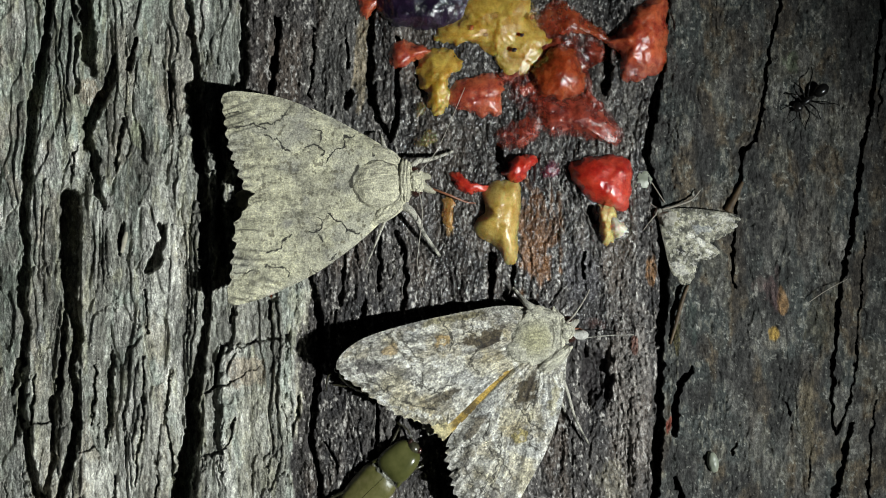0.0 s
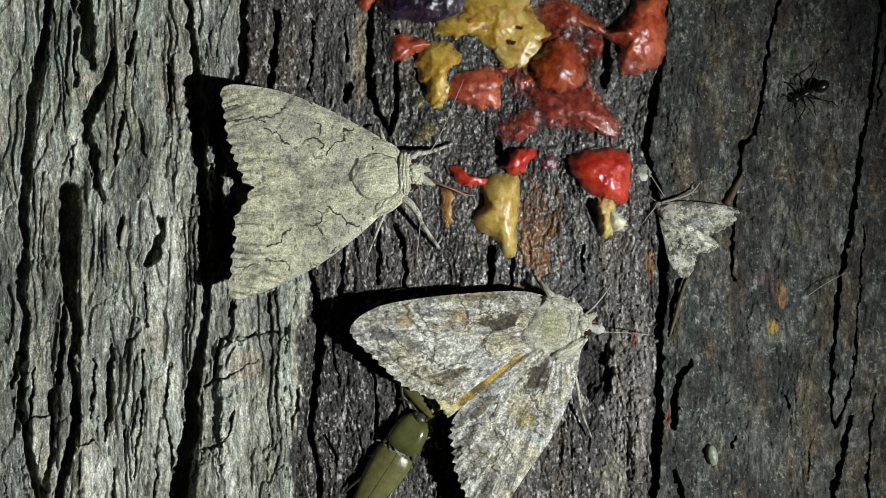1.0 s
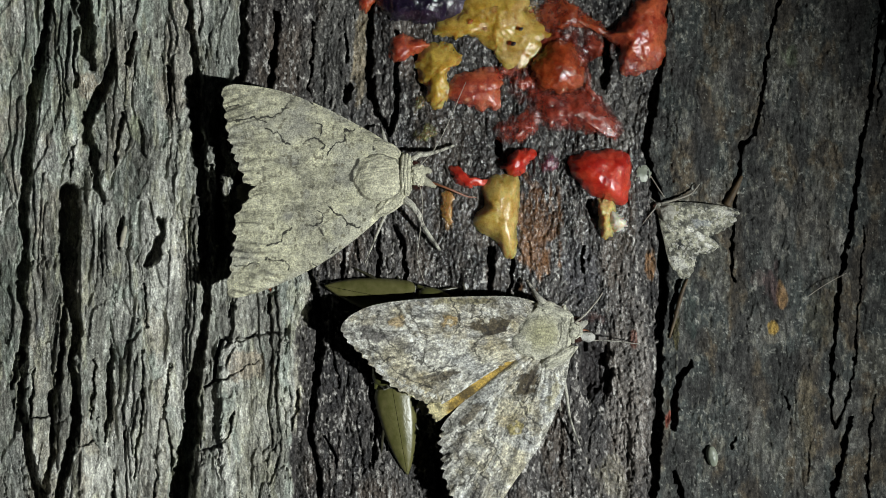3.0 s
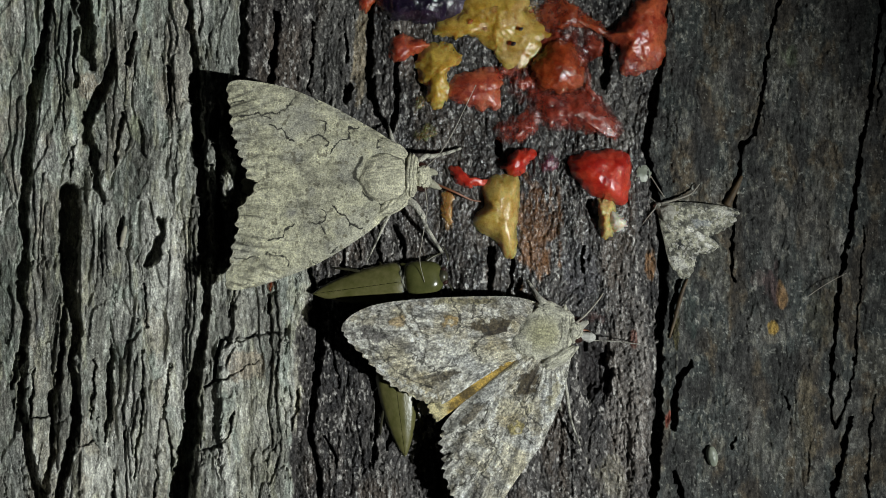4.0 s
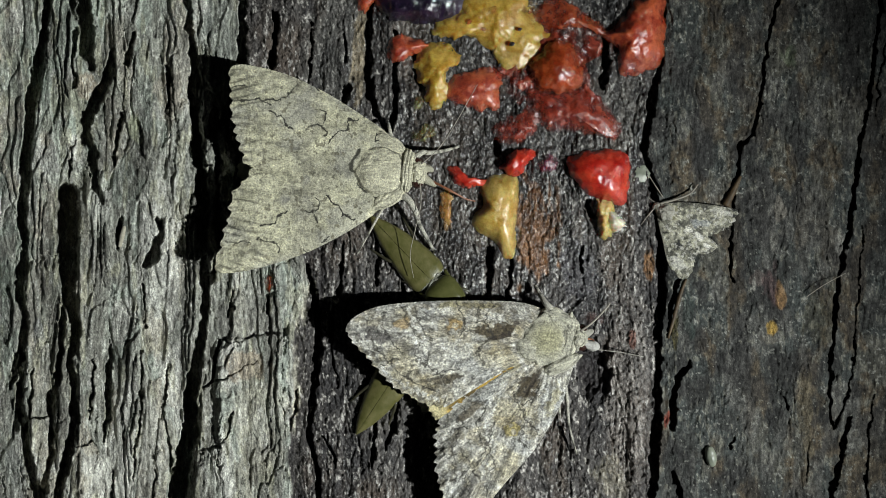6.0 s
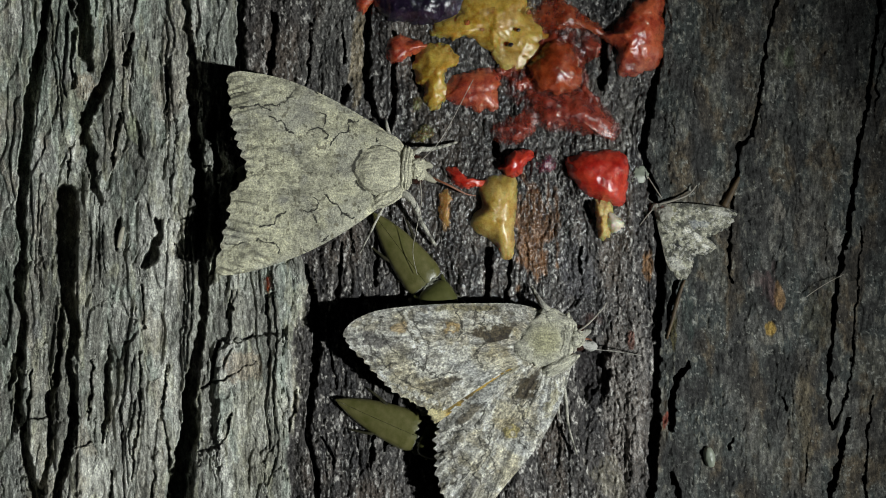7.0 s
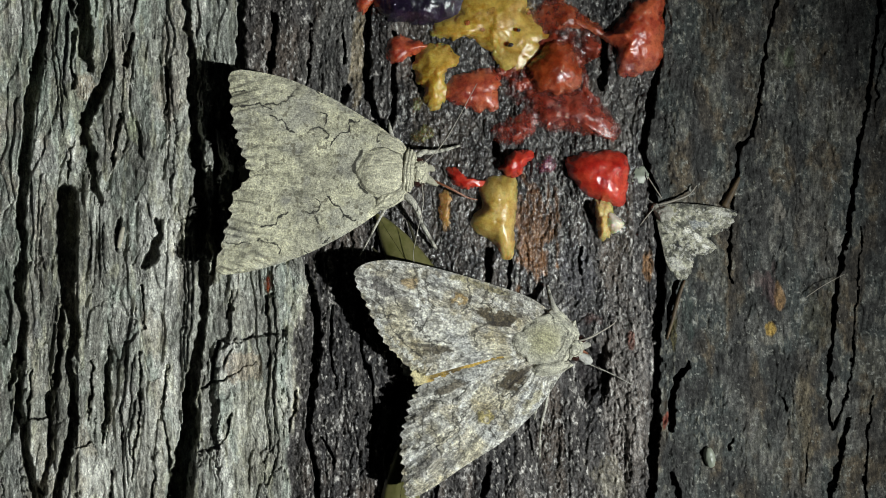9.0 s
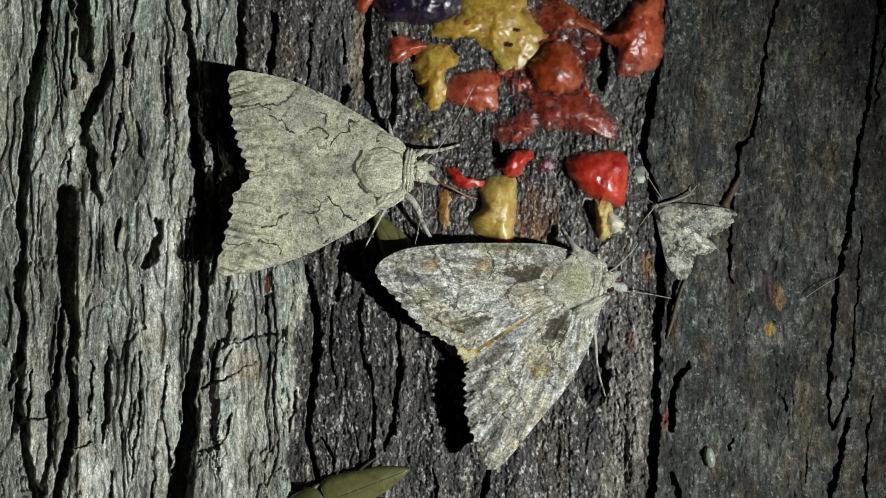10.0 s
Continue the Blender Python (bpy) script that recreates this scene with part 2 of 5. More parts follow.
def tube(pts, radii, sides=8):
    """Vertices and quads of a bent tapering rod through 3D points."""
    pts = [Vector(p) for p in pts]
    fine, rad = [], []
    for i in range(len(pts) - 1):
        p0, p1, p2, p3 = pts[max(i - 1, 0)], pts[i], pts[i + 1], pts[min(i + 2, len(pts) - 1)]
        for k in range(5):
            t = k / 5
            fine.append(0.5 * (2 * p1 + (p2 - p0) * t + (2 * p0 - 5 * p1 + 4 * p2 - p3) * t * t + (3 * p1 - p0 - 3 * p2 + p3) * t ** 3))
            rad.append(radii[i] + (radii[i + 1] - radii[i]) * t)
    fine.append(pts[-1])
    rad.append(radii[-1])
    fine.append(pts[-1] + (fine[-1] - fine[-2]).normalized() * 1e-6)
    rad.append(radii[-1] * 0.05)
    v, f = [], []
    for i, p in enumerate(fine):
        d = (fine[min(i + 1, len(fine) - 1)] - fine[max(i - 1, 0)]).normalized()
        a = d.orthogonal().normalized() if abs(d.z) > 0.95 else d.cross(Vector((0, 0, 1))).normalized()
        b = d.cross(a)
        for k in range(sides):
            w = 2 * math.pi * k / sides
            v.append(p + (a * math.cos(w) + b * math.sin(w)) * rad[i])
    for i in range(len(fine) - 1):
        for k in range(sides):
            f.append((i * sides + k, i * sides + (k + 1) % sides, (i + 1) * sides + (k + 1) % sides, (i + 1) * sides + k))
    f.append(tuple(range(sides))[::-1])
    return v, f


def rod(name, pts, radii, material, parent, label="", sides=8):
    v, f = tube(pts, radii, sides)
    return link_mesh(name, v, f, material, parent, label)


def lump_verts(c, r, deg=0.0, rough=0.0, scale=600.0, seed=0, n=40, rings=24, power=1.0):
    """A rough ellipsoid in local metres."""
    u = np.linspace(0, 2 * math.pi, n, endpoint=False)
    w = np.linspace(0.0005, math.pi - 0.0005, rings)
    U2, W2 = np.meshgrid(u, w)
    x, y, z = np.sin(W2) * np.cos(U2), np.sin(W2) * np.sin(U2), np.cos(W2)
    if power != 1.0:
        x, y = np.sign(x) * np.abs(x) ** power, np.sign(y) * np.abs(y) ** power
    k = 1 + rough * (fbm(x * 3 + z, y * 3 - z, seed, 4))
    x, y, z = x * r[0] * k, y * r[1] * k, z * r[2] * k
    a = radians(deg)
    v = np.stack([c[0] + x * math.cos(a) - y * math.sin(a), c[1] + x * math.sin(a) + y * math.cos(a), c[2] + z], -1).reshape(-1, 3)
    f = disc_faces(n, rings)
    return v, f


def lump(name, c, r, material, parent, deg=0.0, rough=0.0, seed=0, label="", **kw):
    v, f = lump_verts(c, r, deg, rough, seed=seed, **kw)
    return link_mesh(name, v, f, material, parent, label)


# ---- the trunk ----
# Fissures of the bark: plan x, y and half width, each one its own run.
FISSURES = []


def crack(*run):
    FISSURES.append(run)


crack((90, -40, 8), (88, 0, 8), (80, 60, 8), (70, 110, 9), (60, 180, 10), (52, 250, 10), (48, 300, 10), (45, 350, 9), (40, 390, 10), (48, 440, 5), (42, 480, 9), (35, 520, 8), (46, 555, 6), (44, 600, 9), (40, 680, 6), (38, 720, 6), (46, 765, 7), (50, 800, 8), (62, 850, 9), (74, 890, 10), (80, 930, 9))
crack((40, 620, 7), (28, 660, 6), (20, 688, 3))
crack((36, 735, 5), (28, 765, 2))
crack((150, -40, 12), (150, 0, 12), (158, 60, 13), (155, 95, 11), (166, 120, 6))
crack((126, -40, 4), (128, 0, 4), (138, 40, 5), (133, 90, 5), (129, 115, 4), (136, 140, 4), (133, 156, 4))
crack((205, 90, 2), (196, 130, 8), (176, 170, 11), (160, 200, 11), (152, 240, 7), (166, 270, 8), (168, 300, 7), (172, 330, 6), (186, 360, 3))
crack((140, 252, 3), (128, 268, 4), (130, 300, 3), (124, 332, 2))
crack((110, 338, 4), (140, 338, 5))
crack((125, 342, 17), (124, 400, 18), (120, 470, 17), (124, 520, 12), (132, 560, 9), (137, 600, 7), (126, 625, 7), (130, 660, 6), (135, 700, 6), (134, 750, 8), (125, 790, 9), (115, 830, 10), (105, 882, 9), (98, 930, 9))
crack((115, 525, 4), (112, 580, 5), (108, 640, 5), (103, 680, 5), (88, 705, 5), (95, 740, 5), (93, 800, 5), (88, 830, 5), (80, 870, 6))
crack((60, 650, 2), (58, 700, 3), (54, 740, 3), (48, 765, 4))
crack((56, 742, 2), (92, 736, 2))
crack((338, -40, 5), (335, 0, 6), (337, 50, 6), (345, 90, 7), (349, 130, 8), (346, 170, 9), (350, 220, 8), (352, 260, 8), (358, 300, 9), (362, 350, 10), (361, 400, 9), (361, 450, 8), (367, 500, 8), (365, 560, 7), (358, 610, 9), (346, 660, 9), (338, 700, 13), (342, 760, 13), (330, 800, 13), (322, 850, 15), (318, 930, 16))
crack((384, 190, 5), (378, 240, 6), (388, 280, 6), (392, 320, 7), (386, 380, 8), (392, 440, 7), (376, 500, 5))
crack((426, -40, 7), (431, 0, 7), (431, 80, 7), (428, 130, 7), (415, 180, 8), (395, 220, 8))
crack((277, 385, 4), (286, 398, 7), (288, 420, 7), (275, 445, 10), (263, 465, 8))
crack((200, 612, 3), (196, 650, 5), (195, 700, 6), (192, 740, 5), (184, 782, 2))
crack((128, 790, 3), (165, 784, 2))
crack((302, 640, 2), (296, 690, 3), (292, 740, 3), (304, 790, 4), (306, 850, 4), (304, 930, 4))
crack((240, 60, 3), (232, 90, 4), (226, 115, 5))
crack((300, 120, 3), (303, 150, 4), (298, 190, 2))
crack((216, 385, 3), (212, 410, 5), (208, 440, 3))
crack((220, 200, 3), (208, 250, 4), (204, 290, 3))
crack((255, 500, 3), (258, 560, 2), (262, 580, 3))
crack((252, 620, 2), (254, 720, 3), (243, 780, 3), (240, 850, 3))
crack((168, 640, 2), (166, 700, 3), (160, 740, 2))
crack((205, 830, 3), (200, 880, 3), (204, 930, 3))
crack((278, 830, 2), (272, 880, 3))
crack((220, 720, 2), (222, 780, 2))
crack((390, 605, 3), (384, 650, 4), (378, 676, 4), (360, 686, 3))
crack((378, 676, 3), (400, 670, 2), (430, 655, 1), (455, 640, 1))
crack((386, 600, 1), (430, 602, 1), (452, 590, 2))
crack((358, 796, 2), (385, 792, 2), (402, 778, 2), (410, 750, 3), (414, 725, 1))
crack((414, 510, 3), (412, 540, 4), (408, 560, 2))
crack((480, 530, 4), (478, 555, 3))
crack((548, 470, 4), (556, 510, 5), (566, 560, 7), (568, 610, 7), (560, 660, 6), (554, 720, 5), (549, 760, 5), (556, 800, 5), (566, 835, 5), (564, 930, 5))
crack((528, 690, 3), (524, 730, 3), (515, 760, 2))
crack((595, 540, 2), (590, 600, 3), (592, 640, 3), (600, 690, 3))
crack((575, 770, 2), (590, 800, 3), (598, 830, 3))
crack((490, 20, 5), (488, 60, 5), (485, 110, 6), (480, 150, 6), (480, 220, 4))
crack((555, 40, 3), (553, 100, 4), (545, 160, 4))
crack((656, -40, 5), (655, 0, 6), (655, 60, 6), (652, 110, 6), (656, 160, 7), (668, 200, 5), (690, 235, 4))
crack((618, 155, 7), (610, 180, 5))
crack((612, 60, 2), (615, 110, 3))
crack((702, 60, 3), (699, 130, 4), (702, 190, 6), (692, 230, 5))
crack((738, 80, 4), (738, 130, 5), (745, 160, 3))
crack((700, 400, 3), (715, 440, 4), (718, 480, 4), (712, 530, 4), (706, 590, 3), (716, 640, 4), (706, 700, 4), (698, 760, 5), (686, 795, 3))
crack((672, 400, 3), (670, 470, 4), (668, 500, 3))
crack((610, 430, 3), (604, 490, 4), (600, 530, 3))
crack((644, 520, 4), (642, 570, 4), (648, 630, 3), (662, 670, 4), (668, 720, 4), (664, 790, 4), (660, 830, 3))
crack((868, 440, 6), (870, 480, 5), (866, 530, 4))
crack((907, 440, 4), (906, 480, 4), (900, 530, 3))
crack((1032, 440, 4), (1030, 480, 3))
crack((1042, 360, 5), (1050, 385, 5))
crack((880, 245, 5), (884, 275, 6))
crack((770, 820, 3), (776, 860, 4), (770, 930, 4))
crack((872, 820, 4), (864, 860, 5), (858, 930, 5))
crack((1070, 60, 6), (1075, 110, 7), (1068, 150, 6))
crack((1180, -40, 3), (1178, 0, 4), (1172, 60, 5), (1172, 110, 6), (1158, 170, 10), (1148, 220, 11), (1140, 260, 8), (1150, 300, 5), (1160, 350, 6), (1168, 400, 8), (1172, 460, 12), (1172, 520, 11), (1168, 570, 10), (1168, 620, 7), (1165, 680, 8), (1165, 740, 10), (1160, 790, 14), (1158, 840, 8), (1155, 930, 8))
crack((1155, 305, 3), (1170, 345, 4))
crack((1384, -40, 4), (1380, 0, 4), (1368, 40, 4), (1358, 90, 4), (1352, 140, 4), (1346, 190, 4), (1335, 240, 4), (1312, 256, 5), (1308, 300, 5), (1298, 350, 5), (1296, 420, 3), (1295, 490, 3), (1302, 505, 2))
crack((1564, -40, 5), (1560, 0, 5), (1552, 80, 4), (1545, 140, 5), (1535, 200, 5), (1522, 260, 5), (1515, 310, 6), (1510, 370, 6), (1500, 430, 5), (1490, 480, 5), (1480, 540, 6), (1475, 600, 4), (1472, 650, 4), (1470, 710, 4), (1475, 755, 4))
crack((1572, 60, 2), (1558, 140, 2), (1552, 205, 2))
crack((1528, 400, 2), (1525, 460, 2), (1518, 560, 2), (1512, 650, 3), (1500, 700, 4), (1480, 755, 3))
crack((1505, 735, 4), (1494, 790, 6), (1486, 820, 6), (1476, 860, 7), (1472, 930, 7))
crack((1552, 700, 2), (1540, 750, 2), (1532, 850, 3), (1542, 930, 3))
crack((1225, 635, 3), (1210, 660, 6), (1196, 690, 8), (1193, 730, 6), (1190, 760, 3))
crack((1190, 835, 4), (1205, 880, 6), (1212, 930, 5))
crack((1205, 490, 4), (1190, 540, 5), (1184, 590, 3))
crack((1300, 770, 2), (1294, 795, 2))
crack((1388, 700, 2), (1400, 720, 2))
crack((1430, 800, 2), (1432, 850, 2))
# Plan x of the splits between bark plates, from the top down: y, x.
SPLITS = [
    [(-40, 90), (110, 70), (250, 52), (390, 40), (520, 36), (680, 40), (765, 46), (930, 80)],
    [(-40, 150), (120, 160), (240, 150), (340, 125), (470, 120), (600, 135), (750, 134), (930, 98)],
    [(-40, 338), (90, 345), (300, 358), (500, 367), (610, 358), (700, 338), (930, 318)],
    [(-40, 428), (130, 428), (300, 470), (440, 540), (560, 566), (760, 549), (930, 564)],
    [(-40, 656), (160, 656), (230, 690), (480, 718), (640, 716), (760, 698), (930, 660)],
    [(-40, 1180), (110, 1172), (260, 1140), (460, 1172), (740, 1165), (930, 1155)],
    [(-40, 1384), (140, 1352), (256, 1312), (350, 1298), (505, 1302), (930, 1320)],
    [(-40, 1564), (200, 1535), (430, 1500), (600, 1475), (755, 1478), (930, 1472)],
]
# Where the pale dry bark ends and the dark damp bark begins: y, x.
PALE_EDGE = [(-40, 430), (140, 430), (230, 400), (330, 420), (420, 520), (480, 548), (560, 530), (640, 522), (760, 514), (930, 516)]
STEP = 1.5
PX = np.arange(-60, 1629, STEP)
PY = np.arange(-40, 923, STEP)
GX, GY = np.meshgrid(PX, PY)


def layers(v, crisp=0.86):
    """Thin sheets lying over one another: a field cut into steps with sharp edges."""
    return np.floor(v) + smooth(crisp, 1.0, v - np.floor(v))


def bark_relief():
    wob = 9 * fbm(GX / 40, GY / 60, 3, 4)
    x, y = GX + wob, GY + 14 * fbm(GX / 25, GY / 40, 7, 3)
    edge = np.interp(GY, *zip(*PALE_EDGE)) + 14 * fbm(GX / 16, GY / 40, 5)
    left = 1 - smooth(-2, 2, GX - edge)
    right = smooth(-6, 6, GX - np.interp(GY, *zip(*SPLITS[5])))
    mid = np.clip(1 - left - right, 0, 1)
    fibre = fbm(x / 7, y / 110, 11, 4)
    crumb = fbm(GX / 7, GY / 11, 45, 4)
    fine = fbm(GX / 3.2, GY / 4.5, 43, 2)
    big, gap1 = cells(x, y, 48, 330, 1)
    small, gap2 = cells(x + 5 * crumb, y, 17, 90, 2)
    pebble, gap3 = cells(x + 4 * fine, y + 4 * crumb, 6.5, 10, 3)
    sheets = layers(5.0 * fbm(x / 52, y / 330, 61, 3))
    facet = np.abs(fbm(x / 58, y / 360, 69, 2))
    thin = layers(3.5 * fbm(x / 30, y / 120, 63, 3))
    # pale bark: flat plates in thin sheets, finely crumbled
    h = left * (0.00055 * sheets + 0.00016 * thin - 0.0026 * facet + 0.0006 * (big - 0.5) + 0.00010 * fibre + 0.00014 * crumb + 0.00010 * fine + 0.0009 * fbm(x / 90, y / 300, 23, 2))
    # damp bark: crumbly grains in long rows
    h += mid * (0.00020 * fibre + 0.0007 * fbm(x / 50, y / 200, 29, 3) + 0.00020 * layers(4.0 * fbm(x / 34, y / 150, 65, 3)) + 0.00030 * (pebble - 0.2) * smooth(0.0, 0.25, gap3) + 0.00026 * crumb + 0.00026 * fine)
    # dark bark: nearly smooth, with crumbs and shallow scales
    h += right * (0.00012 * fibre + 0.00016 * layers(5.0 * fbm(GX / 60, GY / 130, 67, 4)) + 0.00026 * crumb + 0.00016 * fine + 0.0006 * fbm(GX / 90, GY / 120, 51, 3))
    # hairline splits between the sheets, open in places only
    hair = np.abs(fbm(x / 24, y / 420, 71, 3) + 0.10 * crumb)
    gape = smooth(0.10, 0.28, fbm(GX / 60, GY / 110, 73, 3))
    h -= (left + 0.5 * mid + 0.15 * right) * 0.0011 * (1 - smooth(0.008, 0.022, hair)) * gape
    h -= (0.8 * left + 0.2 * mid) * 0.0007 * (1 - smooth(0.0, 0.09, gap2)) * smooth(0.1, 0.3, fbm(GX / 50, GY / 70, 75, 2))
    h -= 0.7 * left * 0.0007 * (1 - smooth(0.0, 0.03, gap1)) * gape
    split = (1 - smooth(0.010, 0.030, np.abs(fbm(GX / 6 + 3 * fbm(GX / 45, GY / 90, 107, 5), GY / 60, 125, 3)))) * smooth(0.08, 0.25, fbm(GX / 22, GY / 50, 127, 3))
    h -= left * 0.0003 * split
    # plates stand at different heights
    h += left * 0.0012 + right * 0.0007 * smooth(1165, 1200, GX)
    h += 0.0010 * smooth(1180, 1165, GX) * smooth(1090, 1140, GX) * smooth(0, 700, GY)
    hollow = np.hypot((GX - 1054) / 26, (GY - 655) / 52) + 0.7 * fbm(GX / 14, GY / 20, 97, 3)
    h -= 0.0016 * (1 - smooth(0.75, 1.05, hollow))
    # the square-edged plate low on the pale bark stands out
    slab = smooth(-3, 3, GX - np.interp(GY, (600, 690, 800, 930), (388, 362, 352, 340)) - 5 * crumb) * smooth(-2, 2, GY - 604 + 0.12 * (GX - 390) - 8 * crumb)
    h += left * 0.0007 * slab + left * 0.0006 * smooth(-2, 2, GY - 336) * smooth(-3, 3, GX - 142) * smooth(3, -3, GX - 176 + 0.04 * (GY - 336))
    # fissures
    jx = GX + 7 * fbm(GX / 10, GY / 15, 81, 4)
    jy = GY + 10 * fbm(GX / 13, GY / 20, 91, 4)
    for run in FISSURES:
        xs, ys, ws = zip(*run)
        pad = max(ws) + 14
        c0, c1 = np.searchsorted(PX, (min(xs) - pad, max(xs) + pad))
        r0, r1 = np.searchsorted(PY, (min(ys) - pad, max(ys) + pad))
        box = (slice(r0, r1), slice(c0, c1))
        d, w = seg_dist(jx[box], jy[box], run)
        if min(xs) > 1130:
            w = w * 0.72
        if max(ws) < 4.5:
            w = w * (0.75 + 0.9 * vnoise(GX[box] / 25, GY[box] / 25, 83))
        depth = 0.0010 + 0.00065 * w
        h[box] -= depth * (1 - smooth(0.85, 1.12, d / np.maximum(w, 0.9)))
    # two chips that stand up between the fissures
    for cx, cy, rx, ry in ((402, 332, 13, 30), (373, 278, 10, 26)):
        d = np.hypot((GX - cx) / rx, (GY - cy) / ry) + 0.8 * crumb
        h = np.maximum(h, np.where(d < 1.1, 0.0036 - 0.006 * smooth(0.7, 1.1, d) + 0.0006 * crumb, -1))
    return np.clip(h, -0.012, 0.004), left, mid, right, big, small


RELIEF, LEFT, MID, RIGHT, FLAKE, CHIP = bark_relief()
BARK_H = RELIEF - sag(GX)


def blurred(a, n):
    k = np.ones(n) / n
    a = np.apply_along_axis(lambda v: np.convolve(np.pad(v, n // 2, mode="edge"), k, "valid")[:len(v)], 0, a)
    return np.apply_along_axis(lambda v: np.convolve(np.pad(v, n // 2, mode="edge"), k, "valid")[:len(v)], 1, a)


BARK_SMOOTH = blurred(np.maximum(RELIEF, -0.0006), 33) - sag(GX)


def bark_at(px, py, fine=False):
    """How far the bark stands proud at plan points."""
    g = BARK_H if fine else BARK_SMOOTH
    i = np.clip(np.round((np.asarray(py) - PY[0]) / STEP).astype(int), 0, len(PY) - 1)
    j = np.clip(np.round((np.asarray(px) - PX[0]) / STEP).astype(int), 0, len(PX) - 1)
    return g[i, j]


def patch(x, y, rx, ry, seed):
    """A ragged blot on the bark, as a box of the grid and its strength there."""
    c0, c1 = np.searchsorted(PX, (x - 1.7 * rx - 4, x + 1.7 * rx + 4))
    r0, r1 = np.searchsorted(PY, (y - 1.7 * ry - 4, y + 1.7 * ry + 4))
    box = (slice(r0, r1), slice(c0, c1))
    d = np.hypot((GX[box] - x) / rx, (GY[box] - y) / ry) + 0.9 * fbm(GX[box] / 12, GY[box] / 25, seed, 3)
    return box, (1 - smooth(0.7, 1.1, d))[..., None]


def blend(col, tint, a):
    a = np.asarray(a)[..., None]
    return col * (1 - a) + np.array(tint, np.float32) * a


def bark_tones():
    """Colour of the bark and, as alpha, how wet it is."""
    crumb, fine = fbm(GX / 5.5, GY / 15, 101, 4), fbm(GX / 3, GY / 4.5, 103, 2)
    streak = fbm(GX / 5 + 2 * crumb, GY / 85, 105, 4)
    blot = fbm(GX / 45, GY / 90, 107, 5)
    warm = fbm(GX / 60, GY / 160, 109, 4)
    ones = np.ones(GX.shape + (3,), np.float32)
    # pale dry bark, plate by plate from grey-green over grey to beige
    hue = np.clip(FLAKE + 0.5 * warm, 0, 1)
    dry = ones * np.array((0.335, 0.345, 0.300), np.float32)
    dry = blend(dry, (0.310, 0.350, 0.305), smooth(0.30, 0.15, hue))
    dry = blend(dry, (0.400, 0.362, 0.290), smooth(0.55, 0.75, hue))
    dry = blend(dry, (0.520, 0.510, 0.470), 0.85 * smooth(0.10, 0.26, blot))
    dry = blend(dry, (0.215, 0.205, 0.178), 0.8 * smooth(0.05, 0.26, -blot))
    green = smooth(420, 120, GX + 0.35 * GY) * smooth(-0.25, 0.15, fbm(GX / 30, GY / 60, 111, 4))
    dry = blend(dry, (0.270, 0.345, 0.275), 0.55 * green)
    dry = blend(dry, (0.355, 0.345, 0.225), 0.6 * smooth(0.16, 0.3, fbm(GX / 16, GY / 60, 113, 4)))
    for x, y, rx, ry, tint, v in ((290, 480, 40, 130, (0.56, 0.55, 0.51), 0.75), (275, 790, 45, 90, (0.47, 0.47, 0.43), 0.4), (85, 285, 24, 34, (0.56, 0.56, 0.53), 0.7), (318, 120, 20, 90, (0.50, 0.47, 0.41), 0.6),
                                  (160, 155, 22, 24, (0.38, 0.29, 0.20), 0.75), (300, 165, 26, 50, (0.30, 0.25, 0.20), 0.65), (225, 70, 26, 60, (0.25, 0.225, 0.19), 0.6), (275, 590, 26, 40, (0.36, 0.30, 0.22), 0.5),
                                  (430, 560, 50, 50, (0.23, 0.22, 0.20), 0.75), (455, 740, 60, 90, (0.43, 0.405, 0.32), 0.5), (435, 650, 40, 28, (0.40, 0.29, 0.19), 0.65), (440, 840, 22, 60, (0.27, 0.255, 0.20), 0.6),
                                  (395, 70, 38, 100, (0.22, 0.24, 0.215), 0.8), (25, 850, 24, 70, (0.20, 0.215, 0.205), 0.6), (70, 590, 10, 22, (0.22, 0.23, 0.25), 0.6), (240, 230, 14, 22, (0.40, 0.44, 0.25), 0.7)):
        box, a = patch(x, y, rx, ry, int(x + y) % 60)
        dry[box] = dry[box] * (1 - v * a) + np.array(tint, np.float32) * v * a
    dry = dry * (1.12 + 0.38 * streak + 0.26 * crumb + 0.25 * fine + 0.35 * (CHIP - 0.5))[..., None]
    dry = blend(dry, (0.11, 0.105, 0.09), 0.65 * smooth(0.30, 0.42, streak + 0.3 * crumb))
    dry = blend(dry, (0.66, 0.66, 0.62), 0.55 * smooth(0.34, 0.46, crumb + 0.5 * fine))
    dry = blend(dry, (0.10, 0.095, 0.08), 0.6 * smooth(0.34, 0.48, -crumb + 0.5 * fine))
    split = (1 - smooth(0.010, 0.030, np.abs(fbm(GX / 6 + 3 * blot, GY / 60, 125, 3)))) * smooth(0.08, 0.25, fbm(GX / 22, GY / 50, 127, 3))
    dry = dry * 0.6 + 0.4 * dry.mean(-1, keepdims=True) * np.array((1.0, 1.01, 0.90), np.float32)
    # the thin splits' shade is put into the colour as near-black
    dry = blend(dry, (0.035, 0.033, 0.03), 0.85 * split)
    # damp bark: near black with grey crusts and a brown cast
    damp = ones * np.array((0.072, 0.066, 0.063), np.float32)
    damp = blend(damp, (0.100, 0.078, 0.062), 0.7 * smooth(0.0, 0.3, warm))
    damp = blend(damp, (0.022, 0.021, 0.023), 0.7 * smooth(0.0, 0.25, -blot))
    damp = blend(damp, (0.150, 0.138, 0.126), 0.8 * smooth(0.10, 0.40, 0.6 * crumb + 0.6 * fine + 0.4 * streak))
